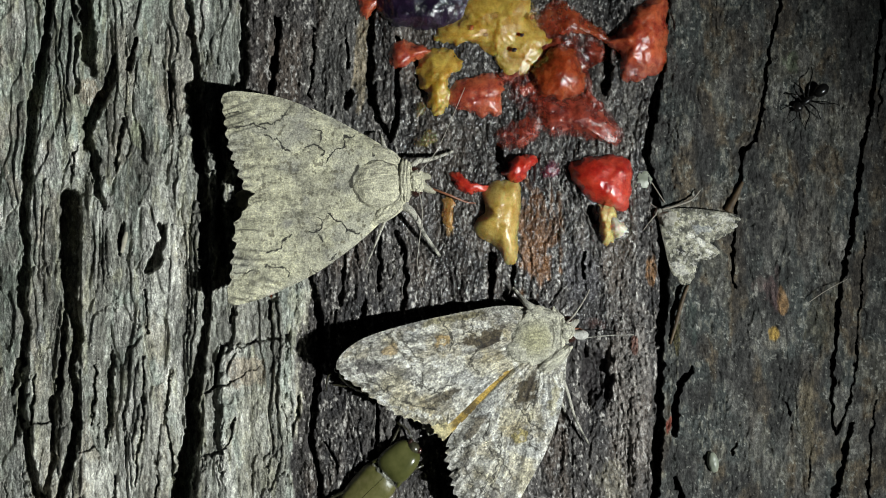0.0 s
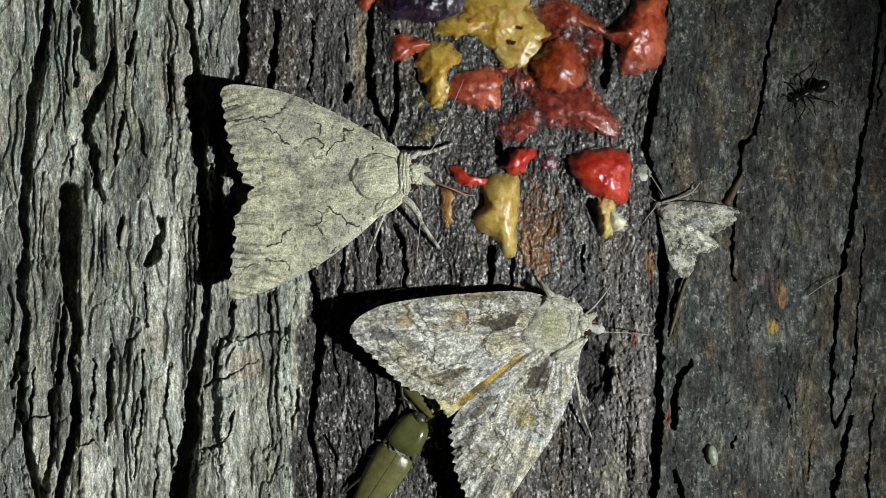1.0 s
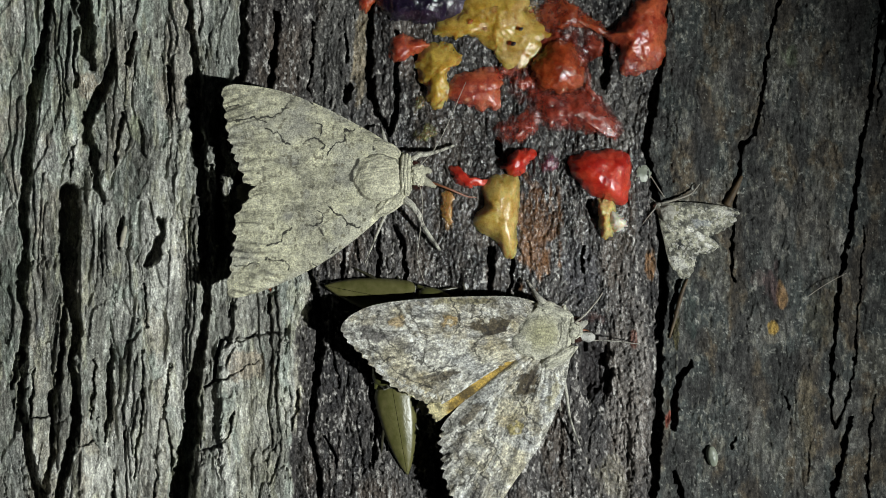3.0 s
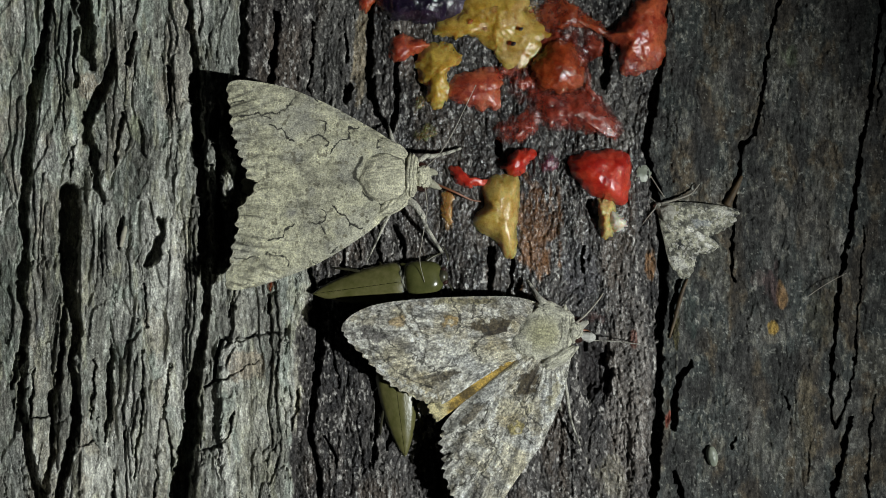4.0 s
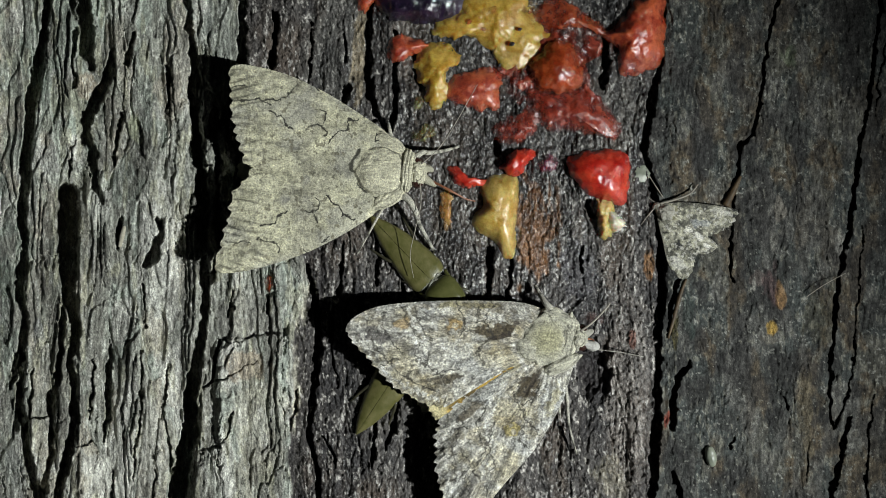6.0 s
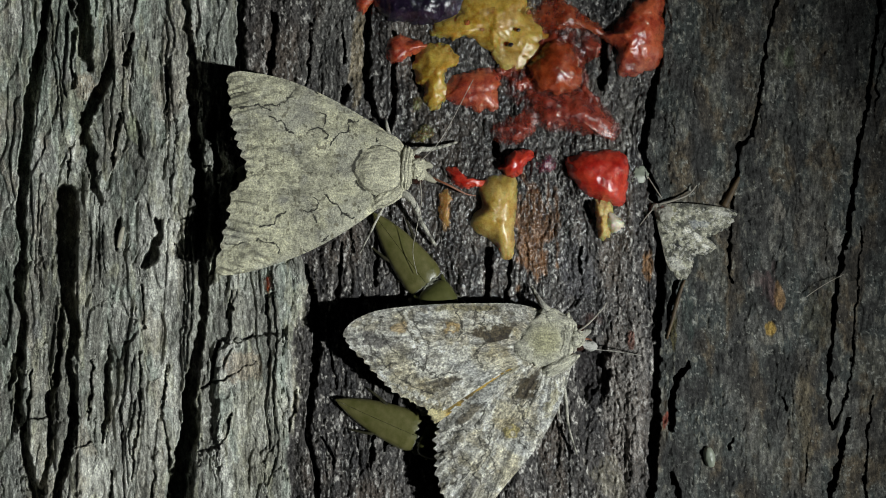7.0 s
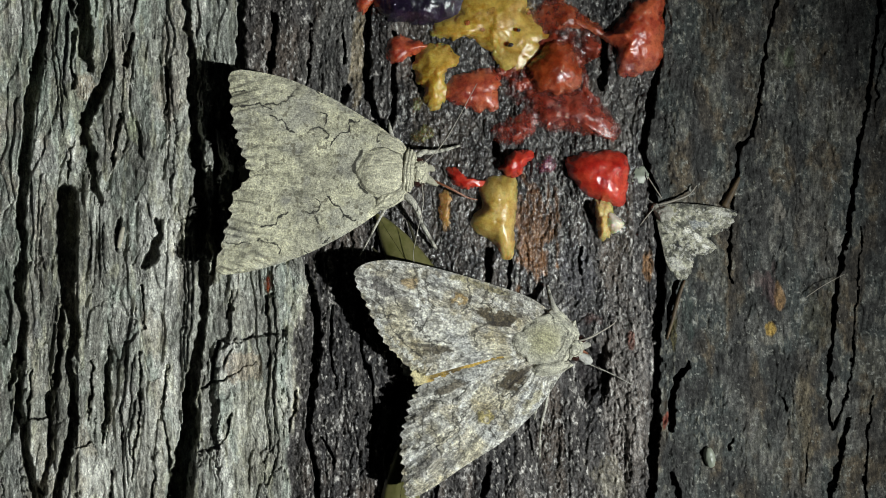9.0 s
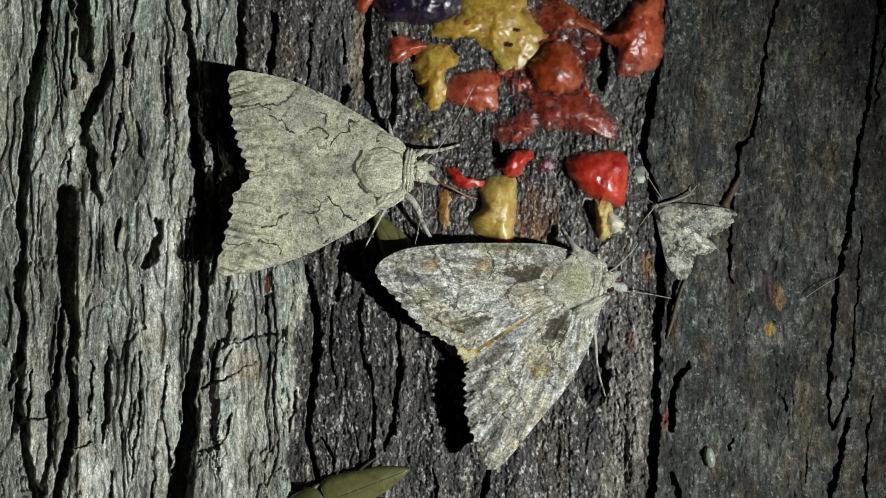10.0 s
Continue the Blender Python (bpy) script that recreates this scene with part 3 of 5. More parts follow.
    damp = blend(damp, (0.33, 0.315, 0.295), 0.8 * smooth(0.34, 0.44, crumb + 0.6 * fine + 0.2 * streak))
    damp = damp * (1 + 0.6 * streak + 0.9 * fine)[..., None]
    for x, y, rx, ry, tint, v in ((600, 90, 60, 170, (0.125, 0.122, 0.112), 0.5), (1112, 700, 40, 220, (0.22, 0.198, 0.180), 0.55), (1118, 205, 22, 70, (0.20, 0.185, 0.165), 0.5), (638, 90, 14, 90, (0.30, 0.24, 0.15), 0.55),
                                  (948, 420, 38, 90, (0.21, 0.095, 0.036), 0.85), (1030, 480, 30, 60, (0.05, 0.048, 0.056), 0.6), (1122, 600, 6, 14, (0.15, 0.05, 0.03), 0.7), (1150, 470, 8, 30, (0.26, 0.13, 0.05), 0.7),
                                  (793, 370, 8, 36, (0.34, 0.19, 0.06), 0.7), (1080, 845, 34, 40, (0.19, 0.17, 0.125), 0.5), (700, 780, 50, 100, (0.12, 0.112, 0.105), 0.35), (538, 530, 13, 60, (0.46, 0.44, 0.36), 0.8),
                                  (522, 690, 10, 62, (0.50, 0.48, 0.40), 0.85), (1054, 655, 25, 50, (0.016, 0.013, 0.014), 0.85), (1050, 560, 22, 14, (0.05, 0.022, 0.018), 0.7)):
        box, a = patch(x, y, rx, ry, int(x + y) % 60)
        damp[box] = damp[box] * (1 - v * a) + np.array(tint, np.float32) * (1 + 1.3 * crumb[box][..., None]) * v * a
    soak = 1 - smooth(0.55, 1.1, np.hypot((GX - 920) / 300, (GY - 200) / 330) + 0.3 * blot)
    damp = damp * (1 - 0.45 * soak)[..., None]
    # dark bark: slate grey, teal and olive brown in cloudy blots
    cloud = fbm(GX / 34, GY / 48, 115, 5)
    slate = ones * np.array((0.0290, 0.0320, 0.0305), np.float32)
    slate = blend(slate, (0.062, 0.051, 0.034), 0.75 * smooth(-0.02, 0.25, fbm(GX / 42, GY / 90, 117, 5) + 0.12 * smooth(1330, 1480, GX) * smooth(300, 700, GY)))
    slate = blend(slate, (0.027, 0.034, 0.033), 0.6 * smooth(0.0, 0.22, cloud))
    slate = blend(slate, (0.058, 0.060, 0.056), 0.7 * smooth(0.05, 0.3, fbm(GX / 30, GY / 60, 119, 5) + 0.1 * smooth(1340, 1200, GX) * smooth(400, 100, GY)))
    slate = blend(slate, (0.017, 0.0175, 0.0175), 0.7 * smooth(0.02, 0.24, -cloud))
    slate = slate * np.array((1.75, 1.65, 1.62), np.float32) * (1 + 0.75 * crumb + 0.5 * fine + 0.4 * fbm(GX / 12, GY / 4, 121, 3))[..., None]
    slate = blend(slate, (0.17, 0.165, 0.135), 0.6 * smooth(0.30, 0.42, crumb + 0.4 * cloud))
    slate = blend(slate, (0.30, 0.30, 0.27), 0.6 * smooth(0.40, 0.50, fbm(GX / 5, GY / 6, 123, 3) + 0.25 * cloud))
    for x, y, rx, ry, tint, v in ((1378, 372, 15, 24, (0.19, 0.175, 0.15), 0.75), (1372, 425, 12, 18, (0.17, 0.165, 0.145), 0.7), (1492, 430, 13, 30, (0.19, 0.185, 0.17), 0.65), (1430, 740, 16, 70, (0.125, 0.105, 0.07), 0.65),
                                  (1345, 492, 16, 12, (0.13, 0.11, 0.10), 0.7), (1336, 500, 4, 14, (0.30, 0.29, 0.26), 0.7), (1384, 530, 9, 30, (0.24, 0.14, 0.06), 0.7), (1368, 580, 9, 13, (0.36, 0.23, 0.05), 0.8),
                                  (1365, 510, 12, 40, (0.075, 0.045, 0.045), 0.6), (1300, 600, 10, 20, (0.10, 0.10, 0.095), 0.6), (1335, 800, 26, 34, (0.095, 0.093, 0.083), 0.5), (1386, 775, 18, 34, (0.085, 0.085, 0.078), 0.5),
                                  (1182, 745, 8, 16, (0.16, 0.035, 0.02), 0.9), (1196, 575, 7, 34, (0.10, 0.085, 0.03), 0.7), (1400, 100, 14, 30, (0.07, 0.10, 0.05), 0.4), (1450, 560, 26, 60, (0.055, 0.05, 0.03), 0.5),
                                  (1365, 600, 14, 9, (0.11, 0.10, 0.08), 0.6), (1222, 560, 14, 40, (0.024, 0.036, 0.032), 0.6), (1450, 330, 22, 60, (0.05, 0.047, 0.04), 0.5)):
        box, a = patch(x, y, rx, ry, int(x + y) % 60)
        slate[box] = slate[box] * (1 - v * a) + np.array(tint, np.float32) * (1 + 1.2 * crumb[box][..., None]) * v * a
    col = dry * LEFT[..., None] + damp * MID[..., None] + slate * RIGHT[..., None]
    near = 1 - smooth(0.6, 1.25, np.hypot((GX - 900) / 270, (GY - 230) / 360) + 0.3 * blot)
    wet = MID * np.clip(0.30 + 0.75 * near + 0.5 * warm, 0, 1) * smooth(440, 640, GX) + 0.10 * RIGHT * smooth(0.0, 0.2, cloud)
    return np.concatenate([np.clip(col, 0.004, 0.75), np.clip(wet, 0, 1)[..., None]], -1)


def build_trunk():
    trunk = thing("tree_trunk", pose(0, 0, 0), "old tree trunk with deeply fissured grey bark, damp in the middle", "tree trunk")
    # the round trunk behind the plates
    n, zs = 420, np.linspace(-0.05, 2.5, 260)
    a = np.linspace(0, 2 * math.pi, n, endpoint=False)
    A, Zg = np.meshgrid(a, zs)
    ring = np.minimum(A, 2 * math.pi - A)
    r = TRUNK_R + 0.004 * fbm(np.abs(ring) * 60, Zg * 7, 2) - 0.007 * (1 - smooth(0.0, 0.10, np.abs(fbm(ring * 22, Zg * 3, 4, 3))))
    r += 0.10 * np.exp(-np.maximum(Zg, 0) / 0.18)
    arc = (A - 1.5 * math.pi) * TRUNK_R
    front = smooth(0.135, 0.10, np.abs(arc)) * smooth(0.085, 0.06, np.abs(Zg - Z0))
    r = r * (1 - front) + (TRUNK_R - 0.0165) * front
    v = np.stack([r * np.cos(A), TRUNK_R + r * np.sin(A), Zg], -1).reshape(-1, 3)
    core = link_mesh("trunk_core", v, disc_faces(n, len(zs), flip=True), BARK, trunk, "rough grey bark round the trunk",
                     colours=np.tile((0.16, 0.155, 0.14, 0.0), (len(v), 1)), attribute="tone")
    # the detailed bark, plate by plate
    k = 1 - BARK_H / DIST
    X, Y, Z = (GX - CX) * U * k, -BARK_H.copy(), Z0 + (CY - GY) * U * k
    rim = np.ones_like(GX, bool)
    rim[2:-2, 2:-2] = False
    Y[rim] += 0.016
    verts = np.stack([X, Y, Z], -1).reshape(-1, 3)
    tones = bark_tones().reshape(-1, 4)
    ny, nx = GX.shape
    idx = np.arange(ny * nx).reshape(ny, nx)
    quads = np.stack([idx[:-1, :-1], idx[1:, :-1], idx[1:, 1:], idx[:-1, 1:]], -1)
    plate = np.zeros((ny - 1, nx - 1), int)
    for s in SPLITS:
        plate += GX[:-1, :-1] > np.interp(GY[:-1, :-1], *zip(*s))
    for p in range(len(SPLITS) + 1):
        q = quads[plate == p]
        used, inv = np.unique(q, return_inverse=True)
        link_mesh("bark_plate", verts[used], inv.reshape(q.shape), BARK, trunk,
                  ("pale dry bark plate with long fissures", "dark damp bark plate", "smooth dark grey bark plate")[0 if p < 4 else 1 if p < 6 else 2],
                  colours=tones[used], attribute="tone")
    return trunk


build_trunk()
gv = [(-40, -40, 0), (40, -40, 0), (40, 40, 0), (-40, 40, 0)]
tagged(link_mesh("ground", gv, [(0, 1, 2, 3)], GROUND, None, "dark forest floor under the tree", smooth=False), "", "ground", "", "structure")
# ---- fruit ----
def fruit(name, corners, thick, material, label, seed, category="fruit piece", rough=0.25, group="fruit bait", ragged=9.0):
    """A wet lump of fruit that lies on the bark: a domed mass over a smooth outline."""
    n, rings = 144, 34
    o = rounded(corners, n)
    c = o.mean(0)
    t = np.linspace(0.01, 1, rings)[:, None]
    px = c[0] + (o[:, 0] - c[0])[None] * t
    py = c[1] + (o[:, 1] - c[1])[None] * t
    j = ragged * t ** 2
    px, py = px + j * fbm(px / 12, py / 12, seed, 4), py + j * fbm(px / 12, py / 12, seed + 5, 4)
    base = bark_at(px, py)
    dome = (1 - t ** 2.6) ** 0.9
    size = min(np.ptp(o[:, 0]), np.ptp(o[:, 1]))
    lumps = fbm(px / (0.32 * size), py / (0.32 * size), seed + 9, 2) + (0.3 if ragged > 5 else 0.1) * fbm(px / 13, py / 13, seed + 3, 2)
    top = base + 0.72 * thick * dome * (1 + 1.1 * rough * lumps) + 0.0001 + 0.00010 * (1 - t ** 3) * fbm(px / 9, py / 9, seed + 6, 2)
    body = np.clip((top - base) / 0.0034, 0, 1) * np.ones_like(px)
    low = bark_at(px[-1], py[-1]) - 0.0012
    px, py, top = np.vstack([px, px[-1:]]), np.vstack([py, py[-1:]]), np.vstack([top, low[None]])
    body = np.append(np.vstack([body, body[-1:]]).ravel(), 0.0)
    ox, oy = c
    org = wp(ox, oy, float(bark_at(ox, oy)))
    k = 1 - top / DIST
    x, y, z = (px - CX) * U * k - org.x, Z0 + (CY - py) * U * k - org.z, top + org.y
    f = disc_faces(n, rings + 1, flip=False)
    v = np.stack([x, y, z], -1).reshape(-1, 3)
    back = len(v)
    v = np.vstack([v, v[-n:].mean(0, keepdims=True)])
    faces = [tuple(q) for q in f] + [(back, (rings) * n + (i + 1) % n, rings * n + i) for i in range(n)]
    faces += [tuple(range(n))[::-1]]
    ob = link_mesh(name, v, [tuple(int(w) for w in q) for q in faces], material, colours=np.repeat(body[:, None], 3, 1), attribute="body")
    ob.matrix_world = Matrix.Translation(org) @ pose(0, 0, 0, 90)
    fix_normals(ob)
    return tagged(ob, label, category, group)


def fix_normals(ob):
    bm = bmesh.new()
    bm.from_mesh(ob.data)
    bmesh.ops.recalc_face_normals(bm, faces=bm.faces)
    bm.to_mesh(ob.data)
    bm.free()


def build_fruit():
    fruit("plum_skin", [(664, -30), (750, -45), (832, -32), (826, 10), (800, 34), (760, 42), (705, 36), (672, 18)], 0.0042, PLUM, "glossy dark purple plum skin on the bark", 1)
    fruit("orange_pulp", [(630, -20), (668, -18), (664, 4), (648, 22), (633, 10)], 0.0018, ORANGE, "small wet orange lump of fruit pulp", 2)
    mash = fruit("yellow_pulp", [(764, 62), (772, 38), (808, 24), (828, -22), (880, -40), (930, -26), (948, 30), (976, 70), (950, 108), (906, 127), (884, 112), (870, 84), (838, 66), (800, 70)], 0.0024, YELLOW, "wet mashed yellow fruit pulp on damp bark", 3, rough=0.6)
    for x, y, r, mat, lab in ((874, 18, 8, CRIMSON, "dark red fruit fleck"), (832, 40, 6, ORANGE, "orange fruit fleck"), (908, 78, 5, PLUM, "dark fruit fleck"), (940, 20, 6, RUSSET, "brown fruit fleck"), (858, 52, 4, RUSSET, "brown fruit fleck"), (922, 52, 4, PLUM, "dark fruit fleck")):
        p = mash.matrix_world.inverted() @ wp(x, y, float(bark_at(x, y)) + 0.0017)
        lump("pulp_fleck", p, (r * U, 0.7 * r * U, 0.0006), mat, mash, x % 60, 0.4, x, lab, n=24, rings=14)
    fruit("yellow_pulp", [(764, 74), (800, 80), (816, 106), (792, 132), (800, 165), (774, 196), (756, 180), (752, 150), (738, 138), (740, 95)], 0.0022, YELLOW, "elongated wet yellow fruit chunk", 4, rough=0.45)
    fruit("orange_slice", [(790, 152), (815, 127), (860, 120), (888, 128), (890, 152), (882, 192), (820, 188), (794, 172)], 0.0022, ORANGE, "translucent orange-red fruit slice", 5, rough=0.2)
    fruit("red_pulp", [(682, 94), (700, 62), (735, 70), (760, 76), (748, 90), (724, 106), (700, 110)], 0.0024, ORANGE, "small wet orange-red lump of pulp", 6)
    fruit("russet_chunk", [(944, 104), (972, 70), (1010, 70), (1032, 108), (1034, 146), (1000, 168), (958, 164), (938, 136)], 0.0046, RUSSET, "smooth domed orange-brown fruit chunk", 7, rough=0.08)
    fruit("crimson_pulp", [(928, 152), (985, 160), (1044, 162), (1076, 190), (1100, 216), (1090, 252), (1058, 236), (1008, 232), (958, 226), (944, 190)], 0.0026, CRIMSON, "wet crimson fruit pulp running over the bark", 8, rough=0.5)
    fruit("red_pulp", [(1092, 92), (1076, 72), (1064, 62), (1086, 50), (1106, 28), (1134, -6), (1176, -24), (1176, 60), (1172, 108), (1140, 130), (1098, 130)], 0.0036, ORANGE, "thick wet orange-red fruit mass", 9, rough=0.4)
    fruit("russet_pulp", [(944, 32), (958, 4), (985, -12), (1012, 0), (1036, 22), (1064, 44), (1090, 60), (1072, 66), (1042, 50), (1006, 50), (970, 56)], 0.0018, RUSSET, "thin smear of brown-orange pulp", 10, rough=0.5)
    fruit("crimson_pulp", [(868, 226), (900, 205), (945, 198), (954, 225), (936, 246), (906, 256), (880, 242)], 0.0024, CRIMSON, "small wet dark red lump of pulp", 11, rough=0.4)
    fruit("red_flesh", [(1004, 290), (1026, 270), (1066, 264), (1112, 274), (1116, 312), (1106, 362), (1062, 352), (1024, 328)], 0.0044, RED, "bright red wet fruit flesh", 12, rough=0.15, ragged=6.0)
    fruit("yellow_pulp", [(1056, 352), (1084, 358), (1086, 398), (1072, 424), (1060, 404)], 0.0030, BUFF, "small pale yellow fruit bit under red flesh", 13)
    fruit("white_rind", [(1076, 374), (1092, 374), (1114, 398), (1102, 408), (1078, 404)], 0.0036, WHITE, "small glossy white bit of rind", 14, rough=0.1)
    fruit("red_strip", [(794, 298), (815, 294), (835, 314), (862, 315), (856, 331), (825, 333), (805, 322)], 0.0022, RED, "narrow wet red strip of fruit", 15, rough=0.15)
    fruit("yellow_slice", [(852, 334), (870, 311), (900, 308), (921, 320), (916, 400), (912, 452), (894, 456), (874, 426), (846, 408), (837, 386), (856, 360)], 0.0034, OCHRE, "long glossy yellow fruit slice hanging on bark", 16, rough=0.10, ragged=4.0)
    fruit("red_strip", [(888, 298), (905, 271), (930, 260), (948, 270), (936, 296), (914, 313), (898, 306)], 0.0040, RED, "small wet red fruit piece on yellow slice", 17, rough=0.2)
    fruit("magenta_bit", [(955, 286), (974, 270), (992, 290), (978, 306), (960, 300)], 0.0014, MAGENTA, "small magenta smear of pulp", 18)
    fruit("olive_pulp", [(730, 238), (748, 220), (770, 226), (766, 246), (744, 254)], 0.0012, OLIVE, "small translucent olive drop of pulp", 19)
    fruit("olive_pulp", [(728, 184), (740, 166), (750, 174), (746, 190), (734, 198)], 0.0010, OLIVE, "small translucent olive drop of pulp", 20)
    fruit("red_pulp", [(470, 490), (480, 486), (486, 500), (481, 514), (472, 508)], 0.0004, RUSSET, "tiny dried red smear of pulp", 22, rough=0.4)
    fruit("bark_flake", [(1122, 320), (1130, 300), (1142, 290), (1148, 300), (1146, 318), (1134, 322)], 0.0003, SEED, "small pale dry flake on dark bark", 23, "bark flake", 0.5, group="")
    fruit("brown_peel", [(784, 342), (798, 334), (803, 366), (800, 396), (789, 398), (782, 372)], 0.0006, PEEL, "thin dried orange-yellow peel", 21)


def film(name, corners, material, label, seed):
    """A thin wet film of juice that follows the bark's grain."""
    n, rings = 120, 60
    o = rounded(corners, n)
    c = o.mean(0)
    t = np.linspace(0.01, 1, rings)[:, None]
    px, py = c[0] + (o[:, 0] - c[0])[None] * t, c[1] + (o[:, 1] - c[1])[None] * t
    j = 16 * t ** 2
    px, py = px + j * fbm(px / 22, py / 22, seed, 4), py + j * fbm(px / 22, py / 22, seed + 5, 4)
    full = 0.5 * bark_at(px, py, True) + 0.5 * bark_at(px, py)
    h = full + 0.0005 * (1 - t ** 6) + 0.0008 * fbm(px / 20, py / 20, seed + 2, 3) * (1 - t ** 6) - 0.0007 * t ** 6
    k = 1 - h / DIST
    org = wp(c[0], c[1], float(bark_at(*c)))
    v = np.stack([(px - CX) * U * k - org.x, Z0 + (CY - py) * U * k - org.z, h + org.y], -1).reshape(-1, 3)
    body = np.clip(0.45 + 1.6 * fbm(px / 30, py / 30, seed + 8, 3), 0, 0.8) * (1 - t ** 4)
    ob = link_mesh(name, v, disc_faces(n, rings), material, colours=np.repeat(body.reshape(-1, 1), 3, 1), attribute="body")
    ob.matrix_world = Matrix.Translation(org) @ pose(0, 0, 0, 90)
    return tagged(ob, label, "juice", "fruit bait")


film("juice_smear", [(935, 20), (1000, -10), (1060, 30), (1100, 60), (1090, 90), (1060, 70), (1040, 100), (1050, 150), (1090, 200), (1100, 250), (1060, 255), (1000, 240), (940, 235), (910, 200), (925, 150), (900, 120), (940, 90)], RED_JUICE, "thin wet crimson juice film over bark", 31)
film("juice_smear", [(856, 118), (900, 112), (948, 96), (962, 150), (930, 196), (900, 168), (884, 132)], RED_JUICE, "thin wet red juice film between fruit pieces", 35)
film("juice_smear", [(780, 30), (830, -20), (940, -30), (965, 30), (960, 80), (930, 60), (880, 64), (820, 52)], YELLOW_JUICE, "thin wet yellow juice film over bark", 33)
build_fruit()


# ---- moths ----
def local(px, py, h, org):
    p = wp(px, py, h) - wp(org[0], org[1], 0)
    return Vector((p.x, p.z, -p.y))


def wing(name, corners, org, height, colour, parent, label="", scallop=None, thick=0.00012, hub=None, n=560, rings=130):
    """A thin arched wing over a smooth outline. scallop: (first corner, last corner, waves, depth) of the toothed margin."""
    o = rounded(corners, n)
    c = np.array(hub, float) if hub is not None else o.mean(0)
    if scallop:
        a, b, waves, deep = scallop
        p = np.array(corners, float)
        ia = int(np.argmin(np.hypot(*(o - p[a]).T)))
        ib = int(np.argmin(np.hypot(*(o - p[b]).T)))
        if ib < ia:
            ib += n
        for i in range(ia, ib + 1):
            s = (i - ia) / (ib - ia)
            d = o[i % n] - c
            d /= np.hypot(*d)
            bite = (0.5 - 0.5 * math.cos(2 * math.pi * (waves * s + 0.55 * float(vnoise(s * waves * 0.8, 3.3, waves))))) * (1 + 0.9 * float(vnoise(s * waves * 0.6, 7.1, waves))) * math.sin(math.pi * min(1, s * 8, (1 - s) * 8 + 0.2) / 2)
            o[i % n] = o[i % n] - d * deep * (1 - bite) + d * 3.2 * vnoise(i * 0.45, waves) + d * 2.0 * vnoise(i * 0.17, waves + 3)
    t = np.linspace(0.004, 1, rings)[:, None]
    px = c[0] + (o[:, 0] - c[0])[None] * t
    py = c[1] + (o[:, 1] - c[1])[None] * t
    h = height(px, py, np.broadcast_to(t, px.shape))
    org_w = wp(org[0], org[1], 0)
    k = 1 - h / DIST
    x, y = (px - CX) * U * k - org_w.x, Z0 + (CY - py) * U * k - org_w.z
    top = np.stack([x, y, h], -1).reshape(-1, 3)
    few = np.linspace(0, rings - 1, 8).round().astype(int)
    low = top.reshape(rings, n, 3)[few].reshape(-1, 3) - np.array([0, 0, thick])
    col = colour(px, py)
    col_low = col[few].reshape(-1, 3) * 0.8
    col = col.reshape(-1, 3)
    f1 = disc_faces(n, rings)
    f2 = disc_faces(n, len(few), rings * n, True)
    i = np.arange(n)
    r0, r1 = (rings - 1) * n, rings * n + (len(few) - 1) * n
    f3 = np.stack([r0 + i, r1 + i, r1 + (i + 1) % n, r0 + (i + 1) % n], 1)
    ob = link_mesh(name, np.vstack([top, low]), np.vstack([f1, f2, f3]), WING, parent, label, colours=np.vstack([col, col_low]))
    return ob


def lines_on(px, py, col, runs, tint, width, strength=0.85, wobble=2.0, seed=3):
    jx, jy = px + wobble * fbm(px / 7, py / 7, seed, 2), py + wobble * fbm(px / 7, py / 7, seed + 4, 2)
    for run in runs:
        d, _ = seg_dist(jx, jy, run)
        a = (strength * (1 - smooth(width * 0.8, width * 1.6, d)))[..., None]
        col = col * (1 - a) + np.array(tint) * a
    return col


def spots_on(px, py, col, spots):
    for x, y, rx, ry, deg, tint, s in spots:
        a = radians(deg)
        dx, dy = px - x, py - y
        u, v = dx * math.cos(a) + dy * math.sin(a), -dx * math.sin(a) + dy * math.cos(a)
        d = np.hypot(u / rx, v / ry) + 0.9 * fbm(px / 11, py / 9, int(x) % 40, 4)
        w = (s * (1 - smooth(0.68, 1.08, d)))[..., None]
        col = col * (1 - w) + np.array(tint) * w
    return col


def leg(parent, pts, org, width, label="banded pale moth leg", furry=0.0):
    """Femur, tibia and a thin banded foot as one rod; pts are plan points with height."""
    rad = [width * U * s for s in np.linspace(1.0, 0.35, len(pts))]
    v, f = tube([local(*p, org) for p in pts], rad)
    ring = np.arange(len(v)) // 8
    dark = np.isin(ring % 5, (0, 3)) & (ring > max(len(v) // 16, furry * len(v) // 8))
    return link_mesh("leg", v, f, WING, parent, label, colours=np.where(dark[:, None], (0.08, 0.075, 0.06), (0.50, 0.48, 0.41)))


